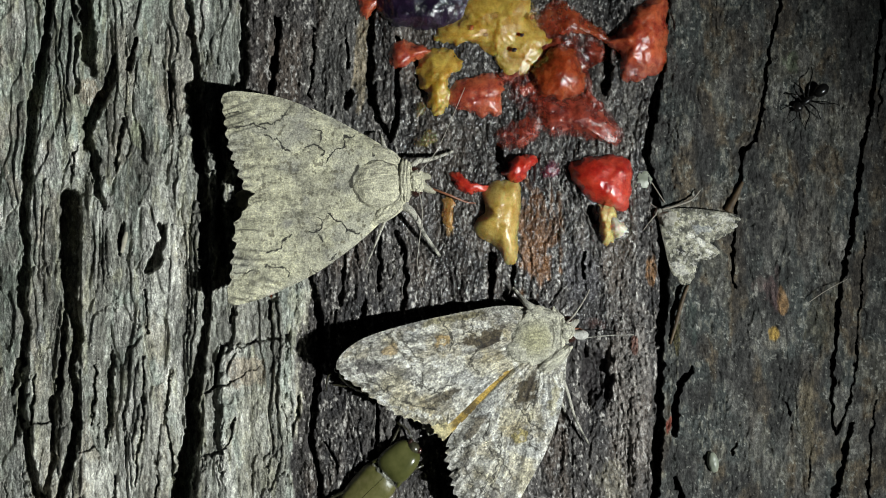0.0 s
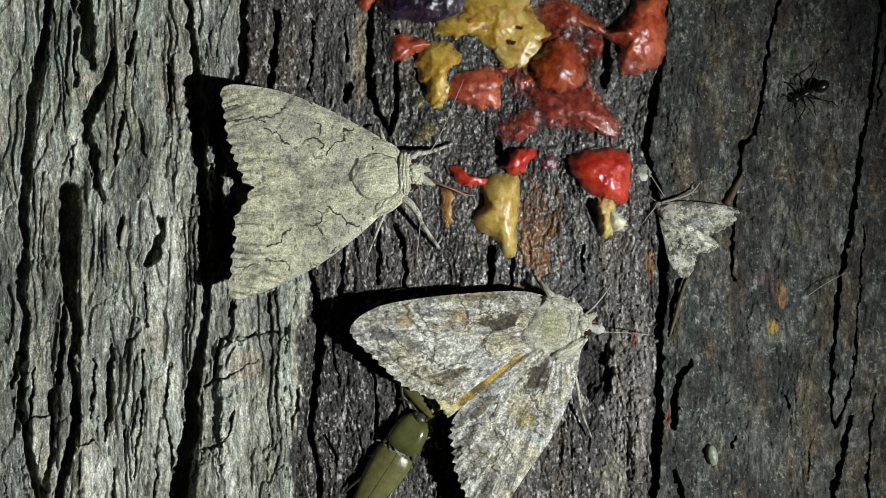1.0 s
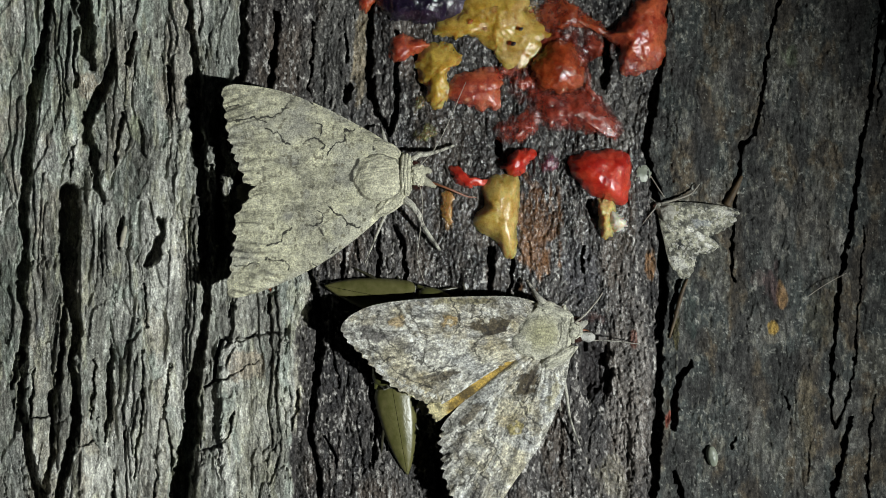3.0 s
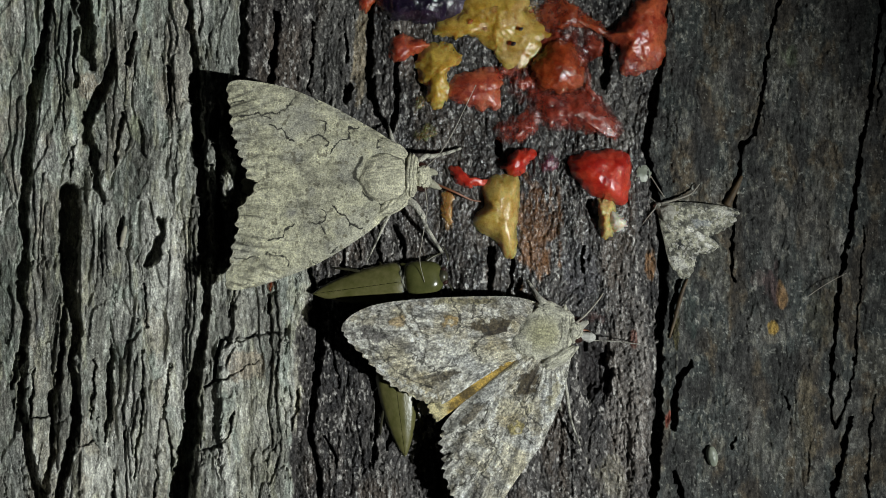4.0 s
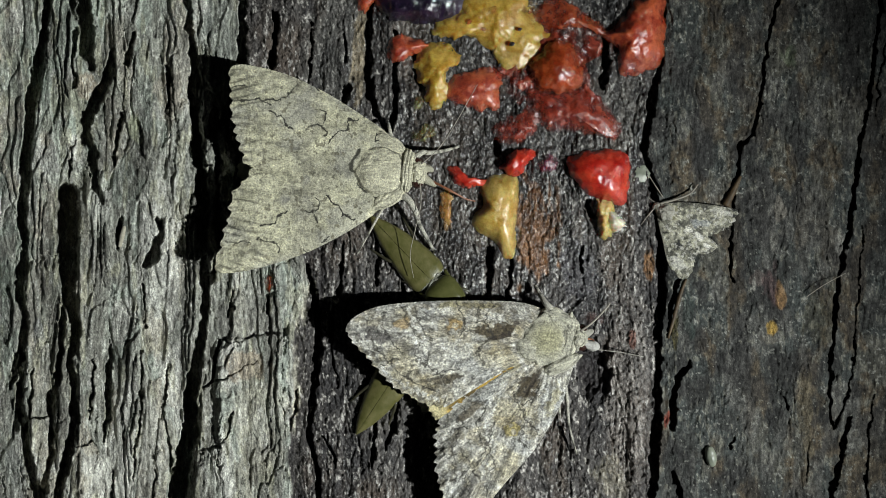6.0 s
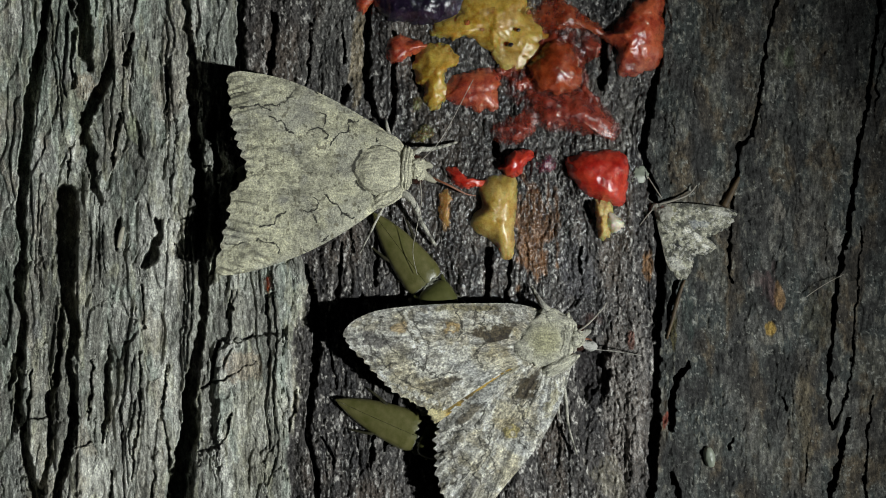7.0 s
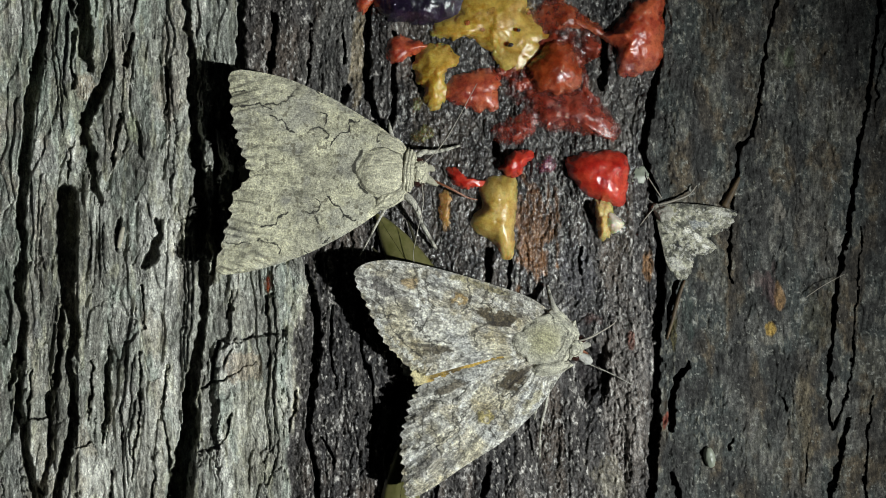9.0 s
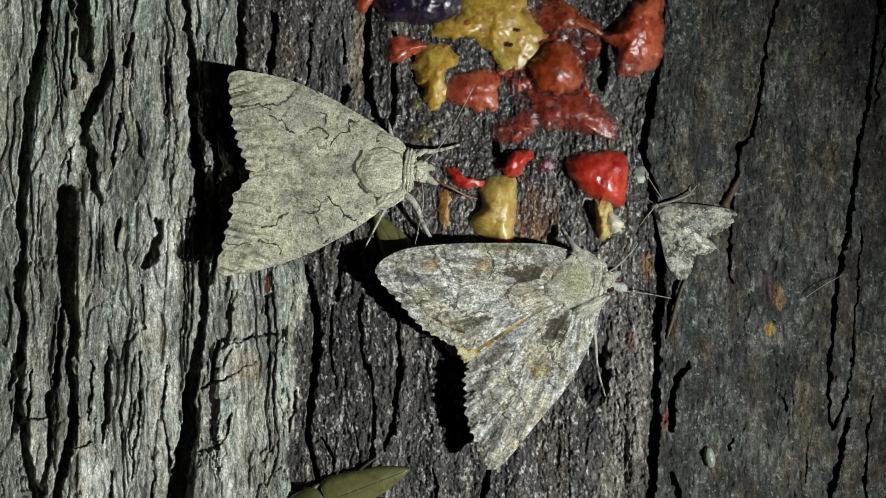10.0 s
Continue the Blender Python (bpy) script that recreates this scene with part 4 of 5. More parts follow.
def scaly_lump(name, c, r, colour, parent, deg=0.0, rough=0.06, seed=0, label="", arcs=(), rows=0, n=160, rings=90, heart=None):
    """A lump covered with flat scales: colour with fine mottling, dark arcs (fractions of the way out) and rows across."""
    u = np.linspace(0, 2 * math.pi, n, endpoint=False)
    w = np.linspace(0.0005, math.pi - 0.0005, rings)
    A, W = np.meshgrid(u, w)
    x, y, z = np.sin(W) * np.cos(A), np.sin(W) * np.sin(A), np.cos(W)
    tuft = fbm(x * r[0] / U / 14, y * r[1] / U / 3.2, seed, 3)
    k = 1 + rough * fbm(x * 3 + z, y * 3 - z, seed, 4) + 0.05 * tuft
    if rows:
        k = k + 0.022 * np.sin(x * rows * math.pi + 2.6 * fbm(x * 2, y * 3, seed + 1))
    a = radians(deg)
    X, Y = x * r[0] * k, y * r[1] * k
    v = np.stack([c[0] + X * math.cos(a) - Y * math.sin(a), c[1] + X * math.sin(a) + Y * math.cos(a), c[2] + z * r[2] * k], -1).reshape(-1, 3)
    col = np.array(colour) * (1 + 0.55 * tuft + 0.35 * fbm(x * 4, y * 4, seed + 7, 4))[..., None]
    rad = np.hypot(x, y) + 0.10 * fbm(x * 3, y * 3, seed + 2, 3)
    if heart:
        d = (smooth(0.95, 0.25, rad) * 0.75)[..., None]
        col = col * (1 - d) + np.array(heart) * (1 + 0.5 * tuft)[..., None] * d
    for q in arcs:
        d = ((1 - smooth(0.02, 0.055, np.abs(rad - q))) * smooth(-0.25, 0.1, fbm(x * 2, y * 2, seed + int(q * 50), 2)) * 0.75)[..., None]
        col = col * (1 - d) + np.array((0.07, 0.065, 0.045)) * d
    if rows:
        d = (smooth(0.5, 0.95, -np.sin(x * rows * math.pi + 2.6 * fbm(x * 2, y * 3, seed + 1))) * 0.75)[..., None]
        col = col * (1 - d) + np.array((0.09, 0.085, 0.06)) * d
    return link_mesh(name, v, disc_faces(n, rings), WING, parent, label, colours=np.clip(col, 0.02, 0.8).reshape(-1, 3))


M1 = (690.0, 300.0)


def m1_height(sign):
    def f(px, py, t):
        s = np.clip((720 - px) / 320, 0, 1)
        off = np.abs(py - 305) / 170
        return 0.0040 + 0.0030 * s ** 1.4 - 0.0012 * smooth(0.25, 1.0, off) * (1 - s) - 0.0010 * smooth(0.7, 1, t) ** 2 * (1 - 0.6 * s) + 0.00025 * fbm(px / 60, py / 30, 4, 3) + 0.00014 * np.sin((py - 305) / (60 + 0.35 * (720 - px)) * 22) * s + 0.00014 * fbm(px / 14, py / 14, 9, 3) - (0.00035 if sign > 0 else 0)
    return f


def m1_colour(px, py):
    base = np.array((0.525, 0.505, 0.365))
    n = fbm(px / 38, py / 26, 6, 5)[..., None]
    col = base * (1 + 0.42 * n + 0.5 * fbm(px / 11, py / 8, 8, 4)[..., None] + 0.2 * fbm(px / 5, py / 4, 10, 2)[..., None])
    grey = smooth(-0.05, 0.28, fbm(px / 50, py / 40, 12, 3))[..., None] * 0.45
    col = col * (1 - grey) + np.array((0.36, 0.355, 0.325)) * grey
    vein = np.abs(fbm(px / 140, (py - 0.12 * (px - 600)) / 9, 14, 2))
    col = col * (1 - 0.40 * (1 - smooth(0.0, 0.05, vein)) * smooth(640, 420, px))[..., None]
    shade = smooth(0.05, 0.3, fbm(px / 60, py / 9, 19, 3)) * smooth(520, 410, px)
    col = col * (1 - 0.35 * shade)[..., None]
    stripe = np.sin(2 * math.pi * (py - 305) / (15 + 0.035 * (px - 400)) + 2.5 * fbm(px / 50, py / 20, 21, 2))
    rim = smooth(520, 425, px)
    col = col * (1 + 0.16 * rim * smooth(0.0, -0.8, stripe) - 0.70 * smooth(0.5, 0.95, stripe) * rim * smooth(-0.32, 0.08, fbm(px / 40, py / 25, 24, 2)))[..., None]
    dots = smooth(0.30, 0.42, fbm(px / 7, py / 7, 17, 2))[..., None] * 0.8
    col = col * (1 - dots) + np.array((0.17, 0.155, 0.105)) * dots
    light = smooth(0.28, 0.42, fbm(px / 9, py / 8, 23, 2))[..., None] * 0.4
    col = col * (1 - light) + np.array((0.60, 0.58, 0.46)) * light
    band = smooth(0.55, 0.95, np.sin((px + 0.25 * np.abs(py - 305)) / 40 + 2.2 * fbm(px / 60, py / 60, 52, 2)))[..., None] * 0.22
    col = col * (1 - band * np.array((0.9, 0.9, 0.75)))
    ink = (0.075, 0.07, 0.05)
    upper = [[(528, 155), (520, 168), (505, 178), (501, 184)], [(482, 200), (498, 208), (508, 216), (511, 228), (524, 234)],
             [(553, 229), (566, 221), (578, 226), (584, 238), (580, 246)], [(640, 212), (630, 218), (622, 212), (620, 230), (604, 236), (594, 244), (590, 258)],
             [(570, 196), (584, 200), (580, 222)], [(470, 186), (485, 190)], [(560, 158), (572, 164)],
             [(690, 248), (672, 252), (676, 236), (692, 234)], [(412, 162), (440, 158)], [(415, 186), (500, 180)]]
    lower = [[(500, 447), (496, 432), (480, 426), (458, 422)], [(466, 400), (492, 396), (498, 382), (512, 374)],
             [(545, 376), (562, 374), (570, 362), (566, 352)], [(584, 345), (594, 360), (606, 364), (612, 382), (634, 388)],
             [(560, 380), (566, 396)], [(668, 344), (672, 362), (692, 362), (704, 350)], [(540, 440), (548, 446)], [(576, 428), (590, 420)], [(404, 430), (450, 430)]]
    col = lines_on(px, py, col, upper + lower, (0.025, 0.023, 0.018), 1.25, 0.97, 6.0)
    col = lines_on(px, py, col, [[(644, 268), (634, 280), (629, 292), (633, 304)], [(640, 326), (652, 338)]], (0.03, 0.028, 0.02), 3.0, 0.95, 4.0)
    fine = [[(536, 148), (524, 172), (530, 200), (552, 214), (556, 232), (584, 240), (590, 262), (572, 286)], [(664, 216), (650, 232), (634, 236), (628, 258), (610, 268), (604, 292)],
            [(540, 452), (526, 428), (536, 404), (556, 394), (562, 370), (586, 366), (588, 340), (574, 320)], [(662, 380), (648, 366), (632, 364), (624, 344), (608, 338), (604, 316)],
            [(440, 138), (452, 180), (462, 220), (470, 262), (474, 292)], [(418, 470), (440, 430), (454, 390), (464, 346), (470, 316)]]
    col = lines_on(px, py, col, fine[:4], (0.12, 0.11, 0.08), 0.9, 0.35, 8.0, 11)
    col = lines_on(px, py, col, fine[4:], (0.24, 0.23, 0.18), 2.2, 0.5, 8.0, 13)
    mid = (1 - smooth(3, 14, np.abs(py - 306)))[..., None] * 0.12
    return np.clip(col * (1 - mid), 0.02, 0.8)


def build_pale_moth():
    m = thing("moth", place(*M1), "large pale cream-grey moth with thin dark wing lines, resting on bark", "moth", "large moths")
    up = wing("forewing", [(722, 272), (704, 246), (680, 226), (650, 207), (600, 177), (560, 157), (520, 140), (480, 129), (440, 122), (424, 122), (412, 127), (407, 142), (409, 165), (411, 190), (414, 215), (420, 240), (426, 260), (434, 280), (448, 301), (520, 306), (600, 310), (660, 314), (716, 312)],
              M1, m1_height(-1), m1_colour, m, "pale cream forewing with dark zigzag lines", (11, 18, 8, 5), hub=(600, 240))
    lo = wing("forewing", [(716, 296), (660, 292), (600, 288), (520, 286), (456, 292), (434, 320), (418, 337), (411, 360), (408, 385), (401, 405), (396, 430), (388, 455), (385, 472), (391, 483), (408, 485), (450, 479), (500, 465), (550, 447), (600, 422), (640, 398), (680, 370), (704, 350), (718, 330)],
              M1, m1_height(1), m1_colour, m, "pale cream forewing with dark zigzag lines", (4, 12, 8, 5), hub=(590, 372))
    lump("abdomen", local(560, 305, 0.0020, M1), (0.0135, 0.0034, 0.0016), FUR_PALE, m, 0, 0.1)
    cream = (0.57, 0.545, 0.41)
    scaly_lump("thorax", local(680, 302, 0.0034, M1), (0.0048, 0.0046, 0.0020), cream, m, 0, 0.05, 5, "furry pale cream thorax", (0.9,))
    for yy in (254, 350):
        scaly_lump("shoulder_tuft", local(694, yy, 0.0034, M1), (0.0034, 0.0015, 0.0010), cream, m, 30 if yy > 300 else -32, 0.2, yy, "pale shoulder scale tuft", (0.8,), n=80, rings=44)
    scaly_lump("collar", local(726, 301, 0.0032, M1), (0.0016, 0.0039, 0.0019), cream, m, -6, 0.10, 7, "ridged pale collar with dark lines", (), 5, n=120, rings=70)
    head = scaly_lump("head", local(745, 303, 0.0030, M1), (0.0017, 0.0024, 0.0019), cream, m, 0, 0.2, 9, "small furry head", (0.6,), n=90, rings=50)
    for yy in (285, 322):
        lump("eye", local(744, yy, 0.0030, M1), (0.0011, 0.0009, 0.0012), EYE, head)
    for a, b in ((0, 1), (1, -1)):
        pts = [(752, 308, 0.0034), (764, 318, 0.0030), (778, 326, 0.0022)] if a else [(752, 298, 0.0034), (764, 296, 0.0028), (772, 300, 0.0022)]
        rod("palp", [local(*p, M1) for p in pts], [0.0008, 0.0007, 0.0003], FUR_PALE, head, "furry palp")
    rod("proboscis", [local(*p, M1) for p in ((766, 316, 0.0024), (800, 332, 0.0028), (830, 348, 0.0016), (848, 352, 0.0010))], [0.00022, 0.0002, 0.00016, 0.0001], TONGUE, head, "thin reddish-brown proboscis")
    rod("antenna", [local(*p, M1) for p in ((750, 290, 0.0042), (780, 262, 0.0046), (805, 225, 0.0046), (835, 170, 0.0036), (848, 146, 0.003))], [0.00009, 0.00008, 0.00007, 0.00006, 0.00005], HAIR, head, "long thread-like antenna")
    rod("antenna", [local(*p, M1) for p in ((750, 322, 0.0042), (752, 360, 0.0048), (742, 410, 0.0048), (735, 450, 0.0040), (742, 490, 0.003))], [0.00009, 0.00008, 0.00007, 0.00006, 0.00005], HAIR, head, "long thread-like antenna")
    leg(m, [(736, 280, 0.0030), (752, 268, 0.0034), (766, 268, 0.0028), (790, 264, 0.0012), (818, 256, 0.0006)], M1, 6.0, "furry pale front leg with a banded foot", 0.45)
    leg(m, [(716, 344, 0.0028), (730, 352, 0.0036), (744, 374, 0.0034), (750, 394, 0.0018), (776, 440, 0.0006)], M1, 7.5, "furry pale front leg with a banded foot", 0.5)
    leg(m, [(690, 360, 0.0026), (676, 384, 0.0034), (660, 415, 0.0030), (640, 452, 0.0008)], M1, 3.2)
    leg(m, [(700, 256, 0.0026), (694, 226, 0.0030), (690, 212, 0.0008)], M1, 4.5)
    return m, up, lo


M2 = (1000.0, 505.0)


def m2_height(sign):
    def f(px, py, t):
        s = np.clip(np.hypot(px - 1030, py - 500) / 370, 0, 1)
        return 0.0040 + 0.0038 * s ** 1.6 - 0.0010 * smooth(0.75, 1, t) ** 2 * (1 - 0.5 * s) + 0.0003 * fbm(px / 50, py / 50, 8, 3) + 0.00022 * np.sin(np.arctan2(py - 505, px - 1040) * 46) * s + 0.00025 * fbm(px / 14, py / 14, 9, 3) - (0.0004 if sign > 0 else 0)
    return f


def m2_colour(upper):
    def f(px, py):
        base = np.array((0.51, 0.495, 0.44))
        ang, rad = np.arctan2(py - 505, px - 1040), np.hypot(px - 1040, py - 505)
        n = fbm(px / 18, py / 14, 26, 5)[..., None]
        col = base * (1 + 0.25 * n + 0.45 * fbm(px / 6, py / 4.5, 28, 3)[..., None])
        blue = smooth(0.02, 0.3, fbm(px / 60, py / 50, 36, 3))[..., None] * 0.4
        col = col * (1 - blue) + np.array((0.38, 0.40, 0.42)) * blue
        tan = smooth(0.05, 0.32, fbm(px / 30, py / 26, 46, 4))[..., None] * 0.5
        col = col * (1 - tan) + np.array((0.36, 0.31, 0.20)) * tan
        vein = np.abs(fbm(ang * 16, rad / 160, 58, 2))
        dark = (smooth(0.14, 0.23, fbm(ang * 26, rad / 24, 56, 5)) * 0.45)[..., None]
        col = col * (1 - dark) + np.array((0.11, 0.098, 0.078)) * dark
        col = col * (1 - 0.22 * (1 - smooth(0.0, 0.05, vein)) * smooth(150, 300, rad))[..., None]
        light = (smooth(0.10, 0.24, fbm(ang * 30, rad / 9, 66, 4)) * 0.40)[..., None]
        col = col * (1 - light) + np.array((0.79, 0.78, 0.73)) * light
        warm = (smooth(0.0, 0.3, fbm(px / 45, py / 45, 86, 3)) * 0.55)[..., None]
        col = col * (1 - warm) + col * np.array((0.95, 0.86, 0.60)) * warm
        fleck = (smooth(0.22, 0.29, fbm(px / 9, py / 6, 38, 3)) * 0.45)[..., None]
        col = col * (1 - fleck) + np.array((0.10, 0.092, 0.075)) * fleck
        brown, ochre, ash, white = (0.09, 0.072, 0.045), (0.40, 0.28, 0.12), (0.16, 0.15, 0.14), (0.70, 0.68, 0.60)
        if upper:
            col = spots_on(px, py, col, [(936, 481, 42, 15, -12, brown, 1.0), (936, 492, 30, 5, -14, (0.045, 0.035, 0.025), 0.8), (860, 470, 20, 18, 0, brown, 0.65), (860, 470, 14, 12, 0, ochre, 0.8), (860, 472, 6, 6, 0, (0.5, 0.46, 0.36), 0.8),
                                         (940, 444, 26, 9, 6, brown, 0.6), (768, 468, 20, 15, 10, brown, 0.4), (768, 468, 15, 11, 10, ochre, 0.7), (905, 436, 34, 6, 2, (0.22, 0.19, 0.09), 0.7), (712, 487, 36, 14, 14, ash, 0.95),
                                         (870, 520, 34, 12, -20, white, 0.5), (845, 566, 30, 9, -14, brown, 0.85), (780, 510, 50, 8, 24, ash, 0.6),
                                         (990, 470, 26, 10, 20, ash, 0.4), (820, 545, 40, 18, 20, white, 0.35),
                                         (786, 600, 10, 3, 25, (0.76, 0.71, 0.46), 0.8), (812, 614, 11, 3, 10, (0.78, 0.74, 0.50), 0.85), (838, 615, 8, 3, -20, (0.74, 0.66, 0.40), 0.8),
                                         (850, 434, 22, 7, 0, (0.30, 0.27, 0.14), 0.7), (800, 438, 18, 6, 0, (0.34, 0.30, 0.22), 0.5)])
            runs = [[(862, 432), (872, 450), (880, 470), (868, 492)], [(735, 445), (730, 470), (750, 500), (770, 520)], [(825, 560), (845, 552), (872, 548)],
                    [(905, 440), (900, 462), (925, 468)], [(790, 440), (800, 470), (820, 500), (812, 540)], [(700, 520), (730, 512)], [(720, 548), (760, 530)], [(760, 575), (790, 550)],
                    [(768, 435), (776, 468), (802, 498), (790, 530), (828, 552), (858, 576)], [(932, 432), (914, 460), (926, 488), (900, 520), (914, 546)], [(704, 462), (718, 508), (752, 545), (800, 580), (836, 590)]]
            pale = [[(690, 470), (706, 515), (742, 555), (794, 592), (832, 602)], [(780, 436), (788, 468), (814, 498), (804, 530)]]
        else:
            col = spots_on(px, py, col, [(990, 578, 32, 18, -60, brown, 1.0), (998, 570, 26, 6, -55, (0.045, 0.035, 0.025), 0.8), (965, 658, 19, 18, 0, brown, 0.6), (965, 658, 14, 13, 0, (0.36, 0.30, 0.12), 0.85), (965, 660, 6, 6, 0, (0.5, 0.46, 0.36), 0.8),
                                         (885, 770, 12, 34, 30, ash, 0.75), (880, 630, 34, 9, -40, brown, 0.85), (940, 700, 30, 16, -50, white, 0.4),
                                         (1035, 600, 10, 30, 20, (0.42, 0.38, 0.24), 0.6), (905, 700, 26, 20, 20, white, 0.35), (860, 690, 10, 40, 10, ash, 0.4)])
            runs = [[(868, 610), (878, 624), (866, 640), (876, 650), (864, 664)], [(890, 618), (905, 606), (918, 602)], [(985, 640), (978, 672), (990, 690)],
                    [(930, 640), (920, 680), (932, 720), (915, 740)], [(870, 690), (890, 720), (878, 745), (896, 780)], [(1010, 560), (1000, 600), (980, 612)], [(845, 660), (880, 655)], [(840, 700), (872, 700)], [(850, 750), (880, 735)],
                    [(916, 608), (900, 650), (916, 690), (896, 730), (920, 760), (926, 786)], [(986, 560), (964, 600), (990, 640), (1010, 662)], [(868, 650), (858, 700), (866, 750), (884, 800)]]
            pale = [[(854, 655), (844, 700), (852, 750), (872, 805)], [(930, 610), (914, 650), (930, 690), (910, 730)]]
        col = lines_on(px, py, col, pale, (0.70, 0.69, 0.63), 3.5, 0.65, 12.0, 8)
        col = lines_on(px, py, col, runs, (0.050, 0.045, 0.036), 1.2, 0.85, 9.0, 5)
        col = col * (1 + 0.5 * fbm(ang * 62, rad / 9, 91, 3) + 0.9 * fbm(px / 2.8, py / 2.6, 95, 2))[..., None]
        col = col * (1 - 0.42 * smooth(0.10, 0.22, fbm(ang * 44, rad / 45, 93, 3)) * smooth(150, 260, rad))[..., None]
        return np.clip(col, 0.02, 0.8)
    return f


def hind_colour(px, py):
    gold = np.array((0.47, 0.31, 0.070)) * (1 + 0.9 * fbm(px / 14, py / 5, 3)[..., None])
    low = py - (640 - 0.72 * (px - 830))
    band = np.maximum(0.6 * smooth(0.05, 0.25, fbm(px / 20, py / 12, 5, 3)), smooth(-2, 4, low))
    band = np.maximum(band, 0.9 * (1 - smooth(0.5, 1.1, np.hypot((px - 884) / 20, (py - 590) / 12) + 0.8 * fbm(px / 9, py / 6, 7, 2))))[..., None]
    col = gold * (1 - 0.9 * band) + np.array((0.025, 0.021, 0.016)) * 0.9 * band
    tip = smooth(856, 834, px + 8 * fbm(px / 8, py / 8, 9, 2))[..., None]
    return np.clip(col * (1 - tip) + np.array((0.68, 0.60, 0.34)) * (1 - 0.7 * smooth(0.0, 0.25, fbm(px / 8, py / 8, 11, 2)))[..., None] * tip, 0.01, 0.8)


def build_grey_moth():
    m = thing("moth", place(*M2), "large mottled grey moth with toothed wings and gold hindwing edge", "moth", "large moths")
    up = wing("forewing", [(1062, 498), (1052, 470), (1020, 446), (990, 434), (950, 429), (850, 428), (780, 431), (725, 438), (690, 452), (672, 468), (669, 484), (684, 506), (704, 528), (724, 553), (745, 574), (770, 592), (804, 612), (840, 617), (874, 598), (906, 578), (952, 552), (1010, 530)],
              M2, m2_height(-1), m2_colour(True), m, "mottled grey forewing with toothed margin", (10, 17, 13, 5), hub=(880, 500))
    lo = wing("forewing", [(1068, 520), (1064, 556), (1044, 618), (1004, 688), (954, 748), (914, 798), (886, 826), (864, 828), (854, 812), (846, 785), (835, 765), (827, 740), (824, 712), (826, 686), (822, 668), (828, 650), (842, 630), (880, 596), (916, 568), (956, 540), (1010, 512)],
              M2, m2_height(1), m2_colour(False), m, "mottled grey forewing with toothed margin", (7, 15, 12, 7), hub=(945, 660))
    hind_h = lambda px, py, t: 0.0030 + 0.0024 * np.clip(np.hypot(px - 1030, py - 500) / 370, 0, 1) + 0 * t
    wing("hindwing", [(985, 520), (900, 560), (850, 590), (815, 606), (812, 622), (826, 640), (842, 632), (880, 606), (930, 574), (985, 540)],
         M2, hind_h, hind_colour, m, "gold and black hindwing edge", (3, 6, 5, 4), n=160, rings=40)
    lump("abdomen", local(900, 560, 0.0020, M2), (0.0120, 0.0032, 0.0016), FUR_GREY, m, 30, 0.1)
    grey = (0.46, 0.445, 0.36)
    scaly_lump("thorax", local(1022, 496, 0.0038, M2), (0.0047, 0.0045, 0.0010), grey, m, -8, 0.16, 15, "furry grey-olive thorax", (), heart=(0.40, 0.38, 0.22))
    scaly_lump("tegula", local(990, 512, 0.0043, M2), (0.0021, 0.0021, 0.0003), grey, m, 0, 0.15, 21, "round pale scale tuft", (0.85,), n=90, rings=50)
    scaly_lump("collar", local(1056, 492, 0.0034, M2), (0.0020, 0.0042, 0.0013), grey, m, -8, 0.14, 17, "ridged grey collar with dark lines", (), 3, n=120, rings=70)
    scaly_lump("shoulder_tuft", local(1050, 538, 0.0036, M2), (0.0036, 0.0014, 0.0010), grey, m, 28, 0.25, 31, "grey shoulder scale tuft", (0.8,), n=80, rings=44)
    scaly_lump("shoulder_tuft", local(1044, 458, 0.0036, M2), (0.0034, 0.0014, 0.0010), grey, m, -24, 0.25, 32, "grey shoulder scale tuft", (0.8,), n=80, rings=44)
    head = scaly_lump("head", local(1076, 492, 0.0030, M2), (0.0017, 0.0022, 0.0018), grey, m, 0, 0.2, 19, "small furry head", (0.6,), n=90, rings=50)
    for yy in (476, 508):
        lump("eye", local(1082, yy, 0.0030, M2), (0.0010, 0.0008, 0.0011), EYE, head)
    rod("palp", [local(*p, M2) for p in ((1080, 500, 0.0034), (1092, 504, 0.0032), (1104, 507, 0.0028), (1112, 508, 0.0024))], [0.0005, 0.0007, 0.0010, 0.0005], FUR_WHITE, head, "white fluffy palp")
    rod("palp", [local(*p, M2) for p in ((1080, 486, 0.0034), (1092, 484, 0.0030), (1102, 480, 0.0024))], [0.0007, 0.0008, 0.0003], FUR_GREY, head, "pale furry palp")
    rod("proboscis", [local(*p, M2) for p in ((1086, 494, 0.0028), (1100, 496, 0.0022), (1108, 504, 0.0008))], [0.00025, 0.0002, 0.00016], TONGUE, head, "short dark proboscis")
    rod("antenna", [local(*p, M2) for p in ((1080, 480, 0.0042), (1100, 466, 0.0042), (1125, 440, 0.0036), (1132, 430, 0.0030))], [0.0002, 0.00016, 0.00013, 0.0001], HAIR, head, "thread-like antenna")
    rod("antenna", [local(*p, M2) for p in ((1080, 504, 0.0042), (1104, 512, 0.0030), (1150, 518, 0.0016), (1192, 526, 0.0008))], [0.0001, 0.0001, 0.0001, 0.00008], LEG, head, "thin banded antenna")
    leg(m, [(1046, 462, 0.0030), (1030, 444, 0.0036), (1018, 432, 0.0034), (1008, 418, 0.0020), (998, 402, 0.0008)], M2, 8, "furry pale front leg with a banded foot", 0.6)
    leg(m, [(1056, 548, 0.0026), (1050, 580, 0.0030), (1044, 612, 0.0020), (1046, 636, 0.0006)], M2, 5)
